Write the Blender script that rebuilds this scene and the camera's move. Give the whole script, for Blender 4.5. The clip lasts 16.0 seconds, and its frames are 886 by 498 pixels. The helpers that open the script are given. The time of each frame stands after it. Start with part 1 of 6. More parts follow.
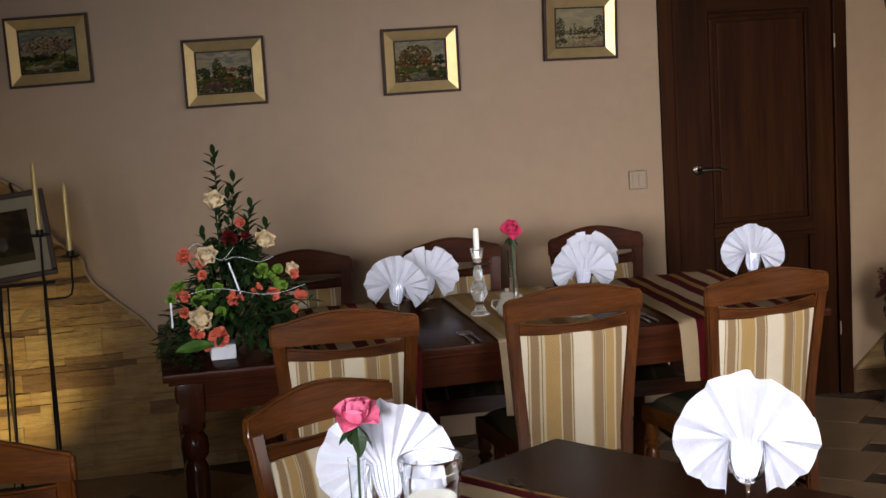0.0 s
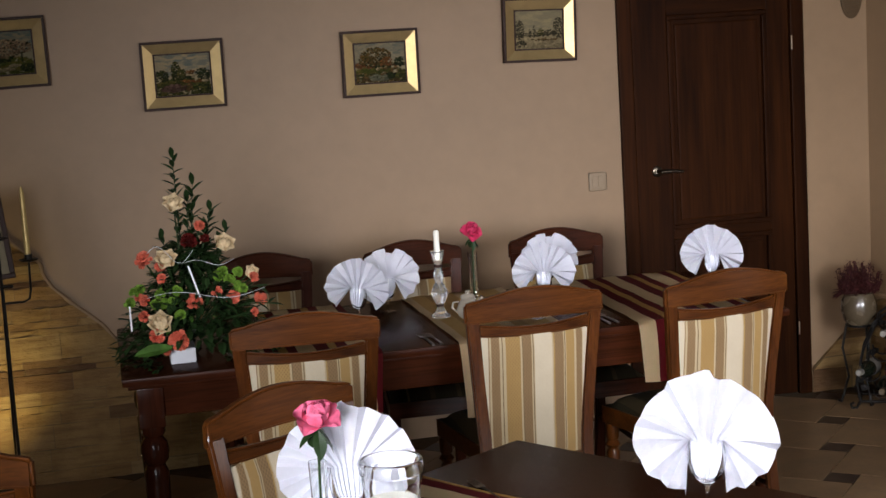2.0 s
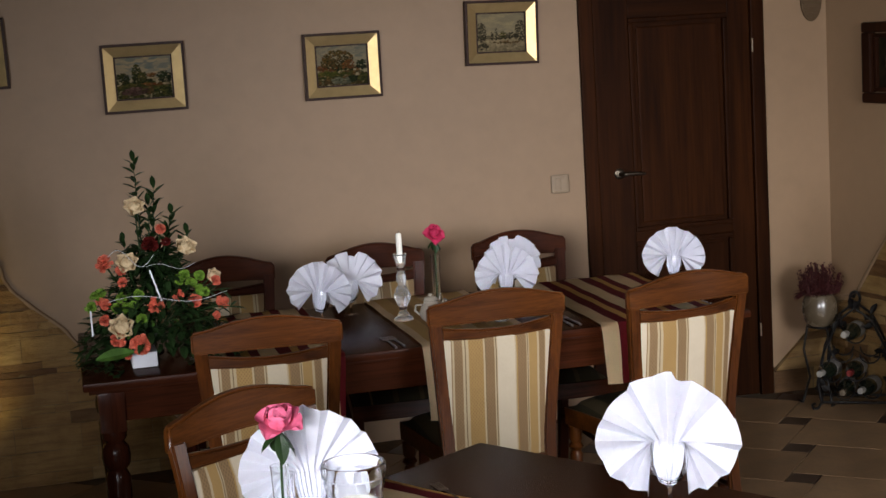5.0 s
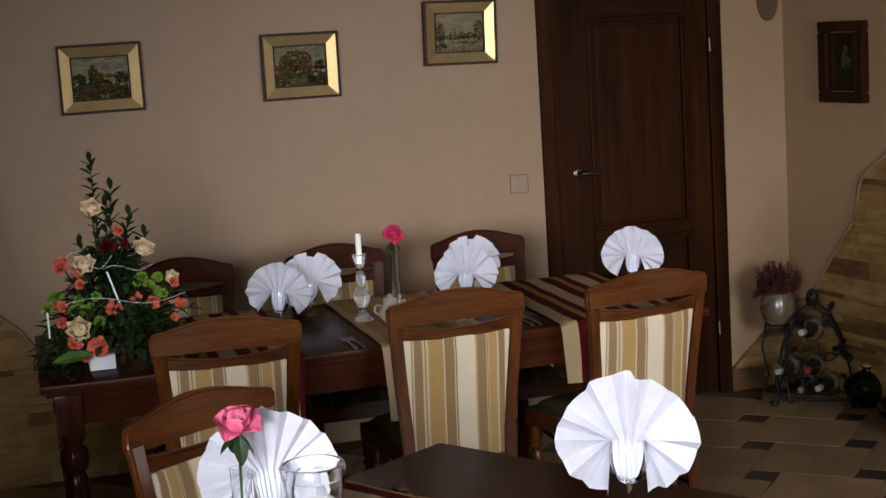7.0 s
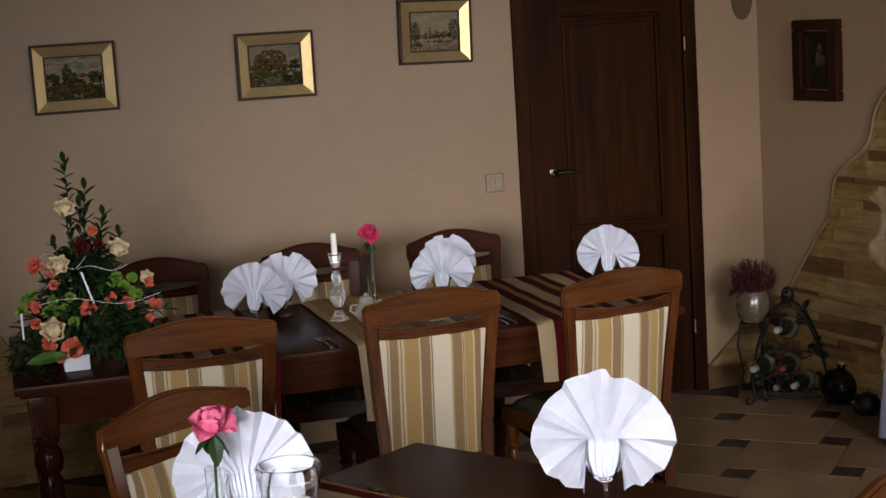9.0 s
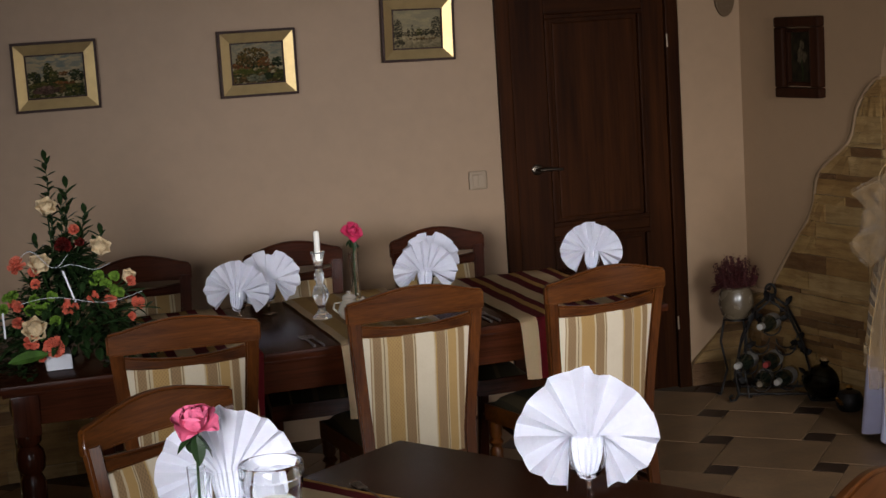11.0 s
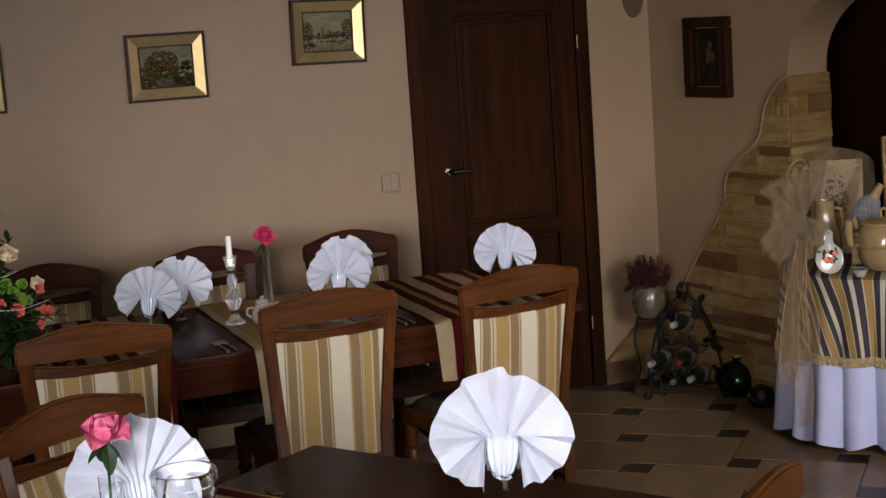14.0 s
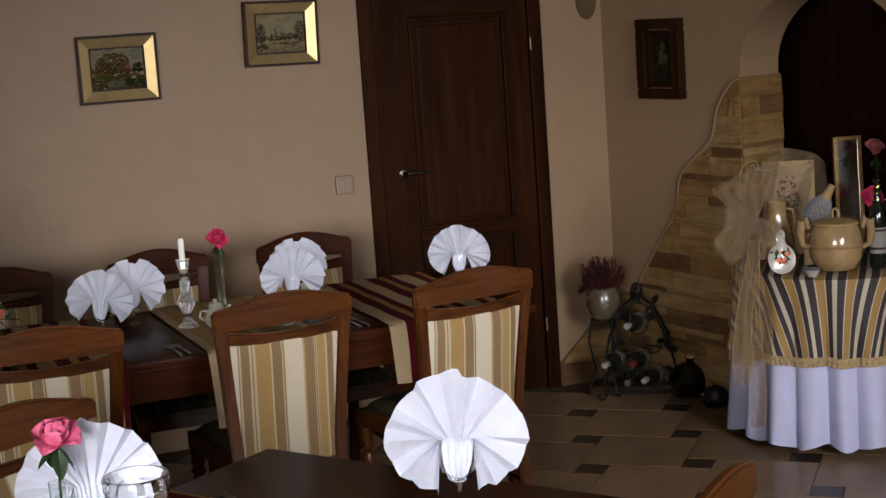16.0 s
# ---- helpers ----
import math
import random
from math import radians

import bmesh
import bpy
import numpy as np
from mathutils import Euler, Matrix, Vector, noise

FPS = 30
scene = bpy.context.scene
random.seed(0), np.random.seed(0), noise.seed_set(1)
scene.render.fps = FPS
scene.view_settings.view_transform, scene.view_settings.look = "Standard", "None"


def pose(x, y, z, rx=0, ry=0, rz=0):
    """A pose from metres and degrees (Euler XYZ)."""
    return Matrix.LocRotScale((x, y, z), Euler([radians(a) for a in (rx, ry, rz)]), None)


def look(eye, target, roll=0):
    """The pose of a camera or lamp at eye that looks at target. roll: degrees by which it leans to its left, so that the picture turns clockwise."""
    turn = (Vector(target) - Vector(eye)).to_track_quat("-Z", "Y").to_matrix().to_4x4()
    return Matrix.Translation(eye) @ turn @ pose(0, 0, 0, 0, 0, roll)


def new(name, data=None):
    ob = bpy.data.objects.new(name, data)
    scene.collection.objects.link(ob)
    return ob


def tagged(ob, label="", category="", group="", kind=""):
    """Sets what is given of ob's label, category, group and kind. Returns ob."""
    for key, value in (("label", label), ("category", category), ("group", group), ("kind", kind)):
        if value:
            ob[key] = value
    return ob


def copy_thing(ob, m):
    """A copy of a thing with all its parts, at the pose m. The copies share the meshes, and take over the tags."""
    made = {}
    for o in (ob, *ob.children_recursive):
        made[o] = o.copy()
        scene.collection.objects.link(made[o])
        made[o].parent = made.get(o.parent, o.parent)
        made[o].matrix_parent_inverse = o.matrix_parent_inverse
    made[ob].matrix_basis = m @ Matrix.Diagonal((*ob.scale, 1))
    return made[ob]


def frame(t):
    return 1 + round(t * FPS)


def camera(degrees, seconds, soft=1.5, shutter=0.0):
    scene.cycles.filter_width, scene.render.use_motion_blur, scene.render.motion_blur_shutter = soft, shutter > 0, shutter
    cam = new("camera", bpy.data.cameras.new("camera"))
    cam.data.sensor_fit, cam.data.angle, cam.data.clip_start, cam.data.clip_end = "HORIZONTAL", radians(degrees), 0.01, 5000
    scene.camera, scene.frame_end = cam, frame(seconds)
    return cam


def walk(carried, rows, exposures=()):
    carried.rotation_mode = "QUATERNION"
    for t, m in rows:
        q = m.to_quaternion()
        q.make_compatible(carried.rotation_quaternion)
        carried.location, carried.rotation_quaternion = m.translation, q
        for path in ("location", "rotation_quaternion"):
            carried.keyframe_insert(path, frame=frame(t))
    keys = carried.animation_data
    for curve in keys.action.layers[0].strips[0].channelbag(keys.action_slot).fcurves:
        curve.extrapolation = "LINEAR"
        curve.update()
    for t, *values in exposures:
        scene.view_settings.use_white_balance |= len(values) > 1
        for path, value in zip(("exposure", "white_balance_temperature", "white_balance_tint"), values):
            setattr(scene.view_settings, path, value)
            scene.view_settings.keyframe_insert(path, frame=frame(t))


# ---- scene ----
cam = camera(32.0, 16.0)
ROWS = [
    (0.0, 0.0000, 0.0000, 1.8261, 81.406, 3.474, -11.321),
    (0.5, 0.0004, -0.0000, 1.8260, 81.410, 3.417, -11.694),
    (1.0, 0.0008, 0.0000, 1.8259, 81.370, 3.441, -12.037),
    (1.5, 0.0012, 0.0001, 1.8258, 81.397, 3.513, -12.351),
    (2.0, 0.0017, 0.0003, 1.8257, 81.402, 3.499, -12.797),
    (2.5, 0.0023, 0.0006, 1.8256, 81.396, 3.514, -12.837),
    (3.0, 0.0028, 0.0009, 1.8254, 81.397, 3.496, -13.235),
    (3.5, 0.0034, 0.0013, 1.8252, 81.398, 3.503, -13.564),
    (4.0, 0.0041, 0.0018, 1.8250, 81.404, 3.490, -13.697),
    (6.5, 0.0078, 0.0052, 1.8235, 81.390, 3.508, -15.330),
    (7.0, 0.0087, 0.0061, 1.8232, 81.347, 3.527, -15.673),
    (7.5, 0.0096, 0.0071, 1.8228, 81.341, 3.550, -15.762),
    (8.0, 0.0106, 0.0082, 1.8224, 81.354, 3.572, -16.003),
    (8.5, 0.0116, 0.0093, 1.8220, 81.324, 3.554, -16.258),
    (9.0, 0.0126, 0.0105, 1.8215, 81.269, 3.584, -16.565),
    (11.5, 0.0183, 0.0174, 1.8189, 81.132, 3.751, -17.471),
    (12.0, 0.0196, 0.0191, 1.8183, 81.123, 3.839, -17.922),
    (12.5, 0.0209, 0.0207, 1.8176, 81.079, 3.811, -18.442),
    (13.0, 0.0222, 0.0225, 1.8170, 81.068, 3.887, -18.974),
    (13.5, 0.0236, 0.0243, 1.8163, 81.046, 3.914, -19.629),
    (14.0, 0.0250, 0.0262, 1.8156, 81.043, 3.957, -20.432),
    (14.5, 0.0264, 0.0282, 1.8149, 81.030, 3.926, -20.886),
    (15.0, 0.0279, 0.0302, 1.8142, 81.014, 3.880, -21.137),
    (15.5, 0.0294, 0.0323, 1.8134, 81.001, 3.893, -21.532),
    (16.0, 0.0310, 0.0345, 1.8126, 81.012, 3.924, -22.123),
]
walk(cam, [(t, pose(x, y, z, rx, ry, rz)) for t, x, y, z, rx, ry, rz in ROWS],
     [(0.0, 0.0), (4.0, -0.08), (8.0, -0.32), (16.0, -0.42)])

# ---- world and light ----
world = bpy.data.worlds.new("sky")
scene.world = world
world.use_nodes = True
wn = world.node_tree
sky = wn.nodes.new("ShaderNodeTexSky")
sky.sky_type, sky.sun_disc = "NISHITA", False
sky.sun_elevation, sky.sun_rotation = radians(38), radians(160)
wn.nodes["Background"].inputs["Strength"].default_value = 0.1
wn.links.new(sky.outputs["Color"], wn.nodes["Background"].inputs["Color"])

FRONT = -0.4          # wall with windows, behind the camera
# x from, x to, watts, spread, and the point the window's lamp is aimed at
# the second window is invented: its narrow lamp brightens the wall by the door
WINDOWS = [(-2.2, -0.2, 52.0, 58.0, (1.8, 4.4, 0.85)), (1.7, 3.5, 37.0, 52.0, (2.45, 6.4, -0.4))]
SILL, HEAD = 1.1, 2.4
SIDE_SILL, SIDE_HEAD = 0.45, 2.1
SIDE0, SIDE1, SIDE_WATTS = 3.6, 5.3, 48.0     # window in the east wall, along it


def window_light(m, w, h, watts, spread=180.0):
    lamp = bpy.data.lights.new("window_light", "AREA")
    lamp.spread = radians(spread)
    lamp.shape, lamp.size, lamp.size_y = "RECTANGLE", w, h
    lamp.energy, lamp.color = watts, (0.905, 0.92, 0.97)
    new("window_light", lamp).matrix_world = m


CORNER = pose(3.427, 6.463, 0, 0, 0, -79.45)      # right wall: x along it towards the windows, y outwards
for x0, x1, watts, spread, target in WINDOWS:
    window_light(look(((x0 + x1) / 2, FRONT - 0.5, (SILL + HEAD) / 2 + 0.05), target), x1 - x0 - 0.3, HEAD - SILL - 0.1, watts, spread)
window_light(CORNER @ pose((SIDE0 + SIDE1) / 2 + 0.1, 0.45, (SIDE_SILL + SIDE_HEAD) / 2, 88, 0, 160), SIDE1 - SIDE0 - 0.1, SIDE_HEAD - SIDE_SILL - 0.1, SIDE_WATTS)


# ---- materials ----
def nodes_of(name):
    m = bpy.data.materials.new(name)
    m.use_nodes = True
    nt = m.node_tree
    return m, nt, nt.nodes["Principled BSDF"]


def ramp(nt, stops, constant=False):
    r = nt.nodes.new("ShaderNodeValToRGB")
    r.color_ramp.interpolation = "CONSTANT" if constant else "LINEAR"
    els = r.color_ramp.elements
    while len(els) < len(stops):
        els.new(0.5)
    for e, (p, c) in zip(els, stops):
        e.position, e.color = p, (*c, 1)
    return r


def coords(nt, scale=(1, 1, 1), kind="Object"):
    tc = nt.nodes.new("ShaderNodeTexCoord")
    mp = nt.nodes.new("ShaderNodeMapping")
    mp.inputs["Scale"].default_value = scale
    nt.links.new(tc.outputs[kind], mp.inputs["Vector"])
    return mp.outputs["Vector"]


def tex_noise(nt, vec, scale, detail=4, rough=0.6):
    n = nt.nodes.new("ShaderNodeTexNoise")
    n.inputs["Scale"].default_value, n.inputs["Detail"].default_value, n.inputs["Roughness"].default_value = scale, detail, rough
    nt.links.new(vec, n.inputs["Vector"])
    return n.outputs["Fac"]


def mixed(nt, kind, fac, a, b):
    m = nt.nodes.new("ShaderNodeMix")
    m.data_type, m.blend_type = "RGBA", kind
    for sock, v in ((m.inputs["Factor"], fac), (m.inputs["A"], a), (m.inputs["B"], b)):
        if hasattr(v, "is_output"):
            nt.links.new(v, sock)
        elif isinstance(v, (int, float)):
            sock.default_value = v
        else:
            sock.default_value = (*v, 1)
    return m.outputs["Result"]


def bumped(nt, bsdf, height, strength, distance=0.01):
    b = nt.nodes.new("ShaderNodeBump")
    b.inputs["Strength"].default_value, b.inputs["Distance"].default_value = strength, distance
    nt.links.new(height, b.inputs["Height"])
    nt.links.new(b.outputs["Normal"], bsdf.inputs["Normal"])


def plain(name, color, rough=0.5, metal=0.0, var=0.25, scale=8.0, bump=0.1, fine=120.0, spread=False, coat=0.0):
    """A surface of one colour with broad and fine variation, and a rough that varies too."""
    m, nt, b = nodes_of(name)
    vec = coords(nt)
    big, small = tex_noise(nt, vec, scale), tex_noise(nt, vec, fine, 3)
    dark = tuple(c * (1 - var) for c in color)
    light = tuple(min(1, c * (1 + var * 0.6)) for c in color)
    r = ramp(nt, [(0.3, dark), (0.7, light)])
    nt.links.new(big, r.inputs["Fac"])
    out = mixed(nt, "OVERLAY", var * 0.6, r.outputs["Color"], small)
    if spread:
        info = nt.nodes.new("ShaderNodeObjectInfo")
        tone = ramp(nt, [(0, (0.55, 0.55, 0.55)), (1, (1.0, 1.0, 1.0))])
        nt.links.new(info.outputs["Random"], tone.inputs["Fac"])
        out = mixed(nt, "MULTIPLY", 0.8, out, tone.outputs["Color"])
    nt.links.new(out, b.inputs["Base Color"])
    rr = nt.nodes.new("ShaderNodeMapRange")
    rr.inputs["To Min"].default_value, rr.inputs["To Max"].default_value = max(0.03, rough - 0.08), min(1, rough + 0.1)
    nt.links.new(big, rr.inputs["Value"])
    nt.links.new(rr.outputs["Result"], b.inputs["Roughness"])
    b.inputs["Metallic"].default_value, b.inputs["Coat Weight"].default_value = metal, coat
    b.inputs["Specular IOR Level"].default_value = 0.18 if rough > 0.25 else 0.5
    if bump:
        bumped(nt, b, small, bump, 0.003)
    return m


def wood(name, dark, light, axis, rough=0.3, coat=0.3, size=1.0, spec=0.18):
    """Grain that runs along one axis of the object."""
    m, nt, b = nodes_of(name)
    s = [26 * size] * 3
    s["xyz".index(axis)] = 1.6 * size
    vec = coords(nt, s)
    n = tex_noise(nt, vec, 1.0, 6, 0.65)
    t = [160 * size] * 3
    t["xyz".index(axis)] = 6 * size
    pores = tex_noise(nt, coords(nt, t), 1.0, 2)
    r = ramp(nt, [(0.28, dark), (0.5, tuple((a + c) / 2 for a, c in zip(dark, light))), (0.72, light)])
    nt.links.new(n, r.inputs["Fac"])
    p = ramp(nt, [(0.35, (0.6, 0.6, 0.6)), (0.55, (1, 1, 1))])
    nt.links.new(pores, p.inputs["Fac"])
    info = nt.nodes.new("ShaderNodeObjectInfo")
    tone = ramp(nt, [(0, (0.8, 0.8, 0.8)), (1, (1, 1, 1))])
    nt.links.new(info.outputs["Random"], tone.inputs["Fac"])
    c = mixed(nt, "MULTIPLY", 0.7, r.outputs["Color"], p.outputs["Color"])
    nt.links.new(mixed(nt, "MULTIPLY", 1.0, c, tone.outputs["Color"]), b.inputs["Base Color"])
    b.inputs["Roughness"].default_value, b.inputs["Coat Weight"].default_value, b.inputs["Coat Roughness"].default_value = rough, coat * 0.4, 0.15
    b.inputs["Specular IOR Level"].default_value = spec
    bumped(nt, b, pores, 0.08, 0.002)
    return m


def glass(name, tint=(1, 1, 1), rough=0.0, clear=1.0):
    m, nt, b = nodes_of(name)
    b.inputs["Base Color"].default_value = (*tint, 1)
    b.inputs["Roughness"].default_value, b.inputs["Transmission Weight"].default_value, b.inputs["IOR"].default_value = rough, clear, 1.48
    return m


def striped(name, stops, width, axis=0, kind="Object", weave=True, rough=0.75, sheen=0.0, shift=0.0, figured=()):
    """Woven stripes across one axis, repeated every width; fine weave and, on some stripes, a small figure."""
    m, nt, b = nodes_of(name)
    vec = coords(nt, (1, 1, 1), kind)
    sep = nt.nodes.new("ShaderNodeSeparateXYZ")
    nt.links.new(vec, sep.inputs["Vector"])
    a = nt.nodes.new("ShaderNodeMath")
    a.operation, a.inputs[1].default_value, a.inputs[2].default_value = "MULTIPLY_ADD", 1 / width, 0.5 + shift
    nt.links.new(sep.outputs[axis], a.inputs[0])
    f = nt.nodes.new("ShaderNodeMath")
    f.operation = "FRACT"
    nt.links.new(a.outputs[0], f.inputs[0])
    r = ramp(nt, stops, True)
    nt.links.new(f.outputs[0], r.inputs["Fac"])
    v = nt.nodes.new("ShaderNodeTexVoronoi")
    v.inputs["Scale"].default_value = 230
    nt.links.new(vec, v.inputs["Vector"])
    fig = ramp(nt, [(0.2, (0.62, 0.60, 0.56)), (0.5, (1, 1, 1))])
    nt.links.new(v.outputs["Distance"], fig.inputs["Fac"])
    broad = ramp(nt, [(0.3, (0.85, 0.85, 0.85)), (0.7, (1, 1, 1))])
    nt.links.new(tex_noise(nt, vec, 9), broad.inputs["Fac"])
    c = mixed(nt, "MULTIPLY", 0.16 if weave else 0.12, r.outputs["Color"], fig.outputs["Color"])
    if figured:         # some stripes carry a woven row of small lozenges
        where = ramp(nt, [(0.0, (0, 0, 0))] + [(p, (q, q, q)) for a0, a1 in figured for p, q in ((a0, 1.0), (a1, 0.0))], True)
        nt.links.new(f.outputs[0], where.inputs["Fac"])
        waves = []
        for ax, step in ((axis, 0.010), (2, 0.013)):
            w = nt.nodes.new("ShaderNodeMath")
            w.operation, w.inputs[1].default_value = "MULTIPLY", 2 * math.pi / step
            nt.links.new(sep.outputs[ax], w.inputs[0])
            sn = nt.nodes.new("ShaderNodeMath")
            sn.operation = "SINE"
            nt.links.new(w.outputs[0], sn.inputs[0])
            waves.append(sn.outputs[0])
        pr = nt.nodes.new("ShaderNodeMath")
        pr.operation = "MULTIPLY"
        nt.links.new(waves[0], pr.inputs[0])
        nt.links.new(waves[1], pr.inputs[1])
        loz = ramp(nt, [(0.10, (1.04, 1.03, 1.0)), (0.35, (0.78, 0.75, 0.70))])
        nt.links.new(pr.outputs[0], loz.inputs["Fac"])
        c = mixed(nt, "MULTIPLY", where.outputs["Color"], c, loz.outputs["Color"])
    nt.links.new(mixed(nt, "MULTIPLY", 0.6, c, broad.outputs["Color"]), b.inputs["Base Color"])
    b.inputs["Roughness"].default_value, b.inputs["Sheen Weight"].default_value = rough, sheen
    b.inputs["Specular IOR Level"].default_value = 0.2
    bumped(nt, b, tex_noise(nt, vec, 420, 2), 0.25, 0.002)
    return m


def painted(name, gloss=0.65):
    """Oil paint: colours laid down on the canvas, with brush relief."""
    m, nt, b = nodes_of(name)
    at = nt.nodes.new("ShaderNodeAttribute")
    at.attribute_name = "paint"
    vec = coords(nt)
    small = tex_noise(nt, vec, 160, 3)
    varnish = mixed(nt, "MULTIPLY", 1.0, at.outputs["Color"], (0.60, 0.50, 0.32))
    nt.links.new(mixed(nt, "OVERLAY", 0.2, varnish, small), b.inputs["Base Color"])
    b.inputs["Roughness"].default_value, b.inputs["Specular IOR Level"].default_value = gloss, 0.06
    bumped(nt, b, small, 0.3, 0.002)
    return m


def plaster(name, color):
    m, nt, b = nodes_of(name)
    vec = coords(nt)
    big, mid, fine = tex_noise(nt, vec, 1.1, 5), tex_noise(nt, vec, 14, 4), tex_noise(nt, vec, 260, 2)
    r = ramp(nt, [(0.3, tuple(c * 0.93 for c in color)), (0.7, tuple(min(1, c * 1.04) for c in color))])
    nt.links.new(big, r.inputs["Fac"])
    nt.links.new(mixed(nt, "OVERLAY", 0.08, r.outputs["Color"], mid), b.inputs["Base Color"])
    b.inputs["Roughness"].default_value, b.inputs["Specular IOR Level"].default_value = 0.5, 0.4
    both = nt.nodes.new("ShaderNodeMath")
    both.operation = "ADD"
    nt.links.new(mid, both.inputs[0])
    nt.links.new(fine, both.inputs[1])
    bumped(nt, b, both.outputs[0], 0.12, 0.003)
    return m


def split_stone(name, tones):
    """Riven sandstone: each stone of its own tone, with long level streaks, blotches and a rough face."""
    m, nt, b = nodes_of(name)
    info = nt.nodes.new("ShaderNodeObjectInfo")
    base = ramp(nt, [(0.0, tones[0]), (0.55, tones[1]), (1.0, tones[2])])
    nt.links.new(info.outputs["Random"], base.inputs["Fac"])
    streak = ramp(nt, [(0.36, (0.58, 0.50, 0.40)), (0.55, (1.0, 1.0, 1.0)), (0.8, (1.15, 1.12, 1.05))])
    nt.links.new(tex_noise(nt, coords(nt, (4, 4, 38)), 1.0, 5), streak.inputs["Fac"])
    blotch = ramp(nt, [(0.35, (0.70, 0.62, 0.50)), (0.6, (1.0, 1.0, 1.0))])
    vec = coords(nt)
    nt.links.new(tex_noise(nt, vec, 11, 4), blotch.inputs["Fac"])
    c = mixed(nt, "MULTIPLY", 0.7, base.outputs["Color"], streak.outputs["Color"])
    nt.links.new(mixed(nt, "MULTIPLY", 0.6, c, blotch.outputs["Color"]), b.inputs["Base Color"])
    b.inputs["Roughness"].default_value, b.inputs["Specular IOR Level"].default_value = 0.62, 0.25
    bumped(nt, b, tex_noise(nt, coords(nt, (30, 30, 90)), 1.0, 5), 0.8, 0.008)
    return m


def sheer(name, color, cover):
    """Thin net cloth: part of the light goes straight through."""
    m, nt, b = nodes_of(name)
    out = nt.nodes["Material Output"]
    vec = coords(nt)
    b.inputs["Roughness"].default_value, b.inputs["Sheen Weight"].default_value = 0.6, 0.4
    b.inputs["Base Color"].default_value = (*color, 1)
    t = nt.nodes.new("ShaderNodeBsdfTransparent")
    mix = nt.nodes.new("ShaderNodeMixShader")
    r = ramp(nt, [(0.3, (cover - 0.15,) * 3), (0.7, (cover + 0.15,) * 3)])
    nt.links.new(tex_noise(nt, vec, 30, 4), r.inputs["Fac"])
    nt.links.new(r.outputs["Color"], mix.inputs[0])
    nt.links.new(t.outputs[0], mix.inputs[1])
    nt.links.new(b.outputs[0], mix.inputs[2])
    nt.links.new(mix.outputs[0], out.inputs["Surface"])
    return m


def glowing(name, color, strength):
    m, nt, b = nodes_of(name)
    b.inputs["Emission Color"].default_value, b.inputs["Emission Strength"].default_value = (*color, 1), strength
    return m


WALL = plaster("wall_paint", (0.240, 0.150, 0.083))
CEILING = plaster("ceiling_paint", (0.34, 0.31, 0.27))
STONE = split_stone("pale_split_stone", ((0.25, 0.155, 0.057), (0.195, 0.106, 0.034), (0.275, 0.182, 0.078)))
STONE_DARK = split_stone("brown_split_stone", ((0.13, 0.066, 0.023), (0.085, 0.040, 0.015), (0.16, 0.088, 0.032)))
MORTAR = plain("stone_mortar", (0.15, 0.10, 0.05), 0.9, 0, 0.3, 20, 0.4)
TILE = plain("beige_floor_tile", (0.235, 0.145, 0.077), 0.30, 0, 0.36, 5, 0.06, 60, spread=True)
TILE_DARK = plain("dark_floor_tile", (0.035, 0.022, 0.016), 0.3, 0, 0.3, 12, 0.06, 60)
GROUT = plain("grout", (0.08, 0.050, 0.028), 0.9, 0, 0.3, 30, 0.3)
CHAIR_X = wood("chair_wood_across", (0.030, 0.0078, 0.0014), (0.114, 0.034, 0.0060), "x", 0.30, 0.6, 1.0, 0.1)
CHAIR_Z = wood("chair_wood_upright", (0.030, 0.0078, 0.0014), (0.094, 0.027, 0.0050), "z", 0.30, 0.6, 1.0, 0.1)
DARKCHAIR_X = wood("dark_chair_wood_across", (0.024, 0.006, 0.002), (0.052, 0.013, 0.005), "x", 0.24, 0.2, 1.0, 0.08)
DARKCHAIR_Z = wood("dark_chair_wood_upright", (0.024, 0.006, 0.002), (0.050, 0.012, 0.005), "z", 0.5, 0.05, 1.0, 0.04)
TABLE_X = wood("table_wood", (0.024, 0.0065, 0.0025), (0.050, 0.013, 0.005), "x", 0.27, 0.0, 1.0, 0.035)
TABLE_Z = wood("table_wood_upright", (0.022, 0.006, 0.0025), (0.048, 0.012, 0.005), "z", 0.24, 0.25, 1.0, 0.08)
DOOR_Z = wood("door_wood_upright", (0.009, 0.0024, 0.0005), (0.036, 0.0102, 0.0021), "z", 0.5, 0.0, 0.5, 0.04)
DOOR_X = wood("door_wood_across", (0.009, 0.0024, 0.0005), (0.033, 0.0094, 0.0019), "x", 0.5, 0.0, 0.5, 0.04)
DULL_GILT = plain("dull_gilt", (0.20, 0.115, 0.035), 0.4, 0.3, 0.3, 30, 0.1)
NICHE_WOOD = wood("niche_panel_wood", (0.014, 0.005, 0.0022), (0.032, 0.0105, 0.0045), "z", 0.5, 0.0, 0.5, 0.06)
GOLD = plain("gilt_frame", (0.50, 0.36, 0.17), 0.42, 1.0, 0.10, 20, 0.12)
FRAME_DARK = plain("dark_frame_edge", (0.026, 0.009, 0.005), 0.5, 0, 0.3, 20, 0.1)
PAINT = painted("oil_paint")
PASSEPARTOUT = plain("pale_mount", (0.19, 0.155, 0.10), 0.8, 0, 0.1, 8, 0.05)
CLOTH = plain("white_napkin_cloth", (0.88, 0.88, 0.95), 0.85, 0, 0.05, 14, 0.2, 300)
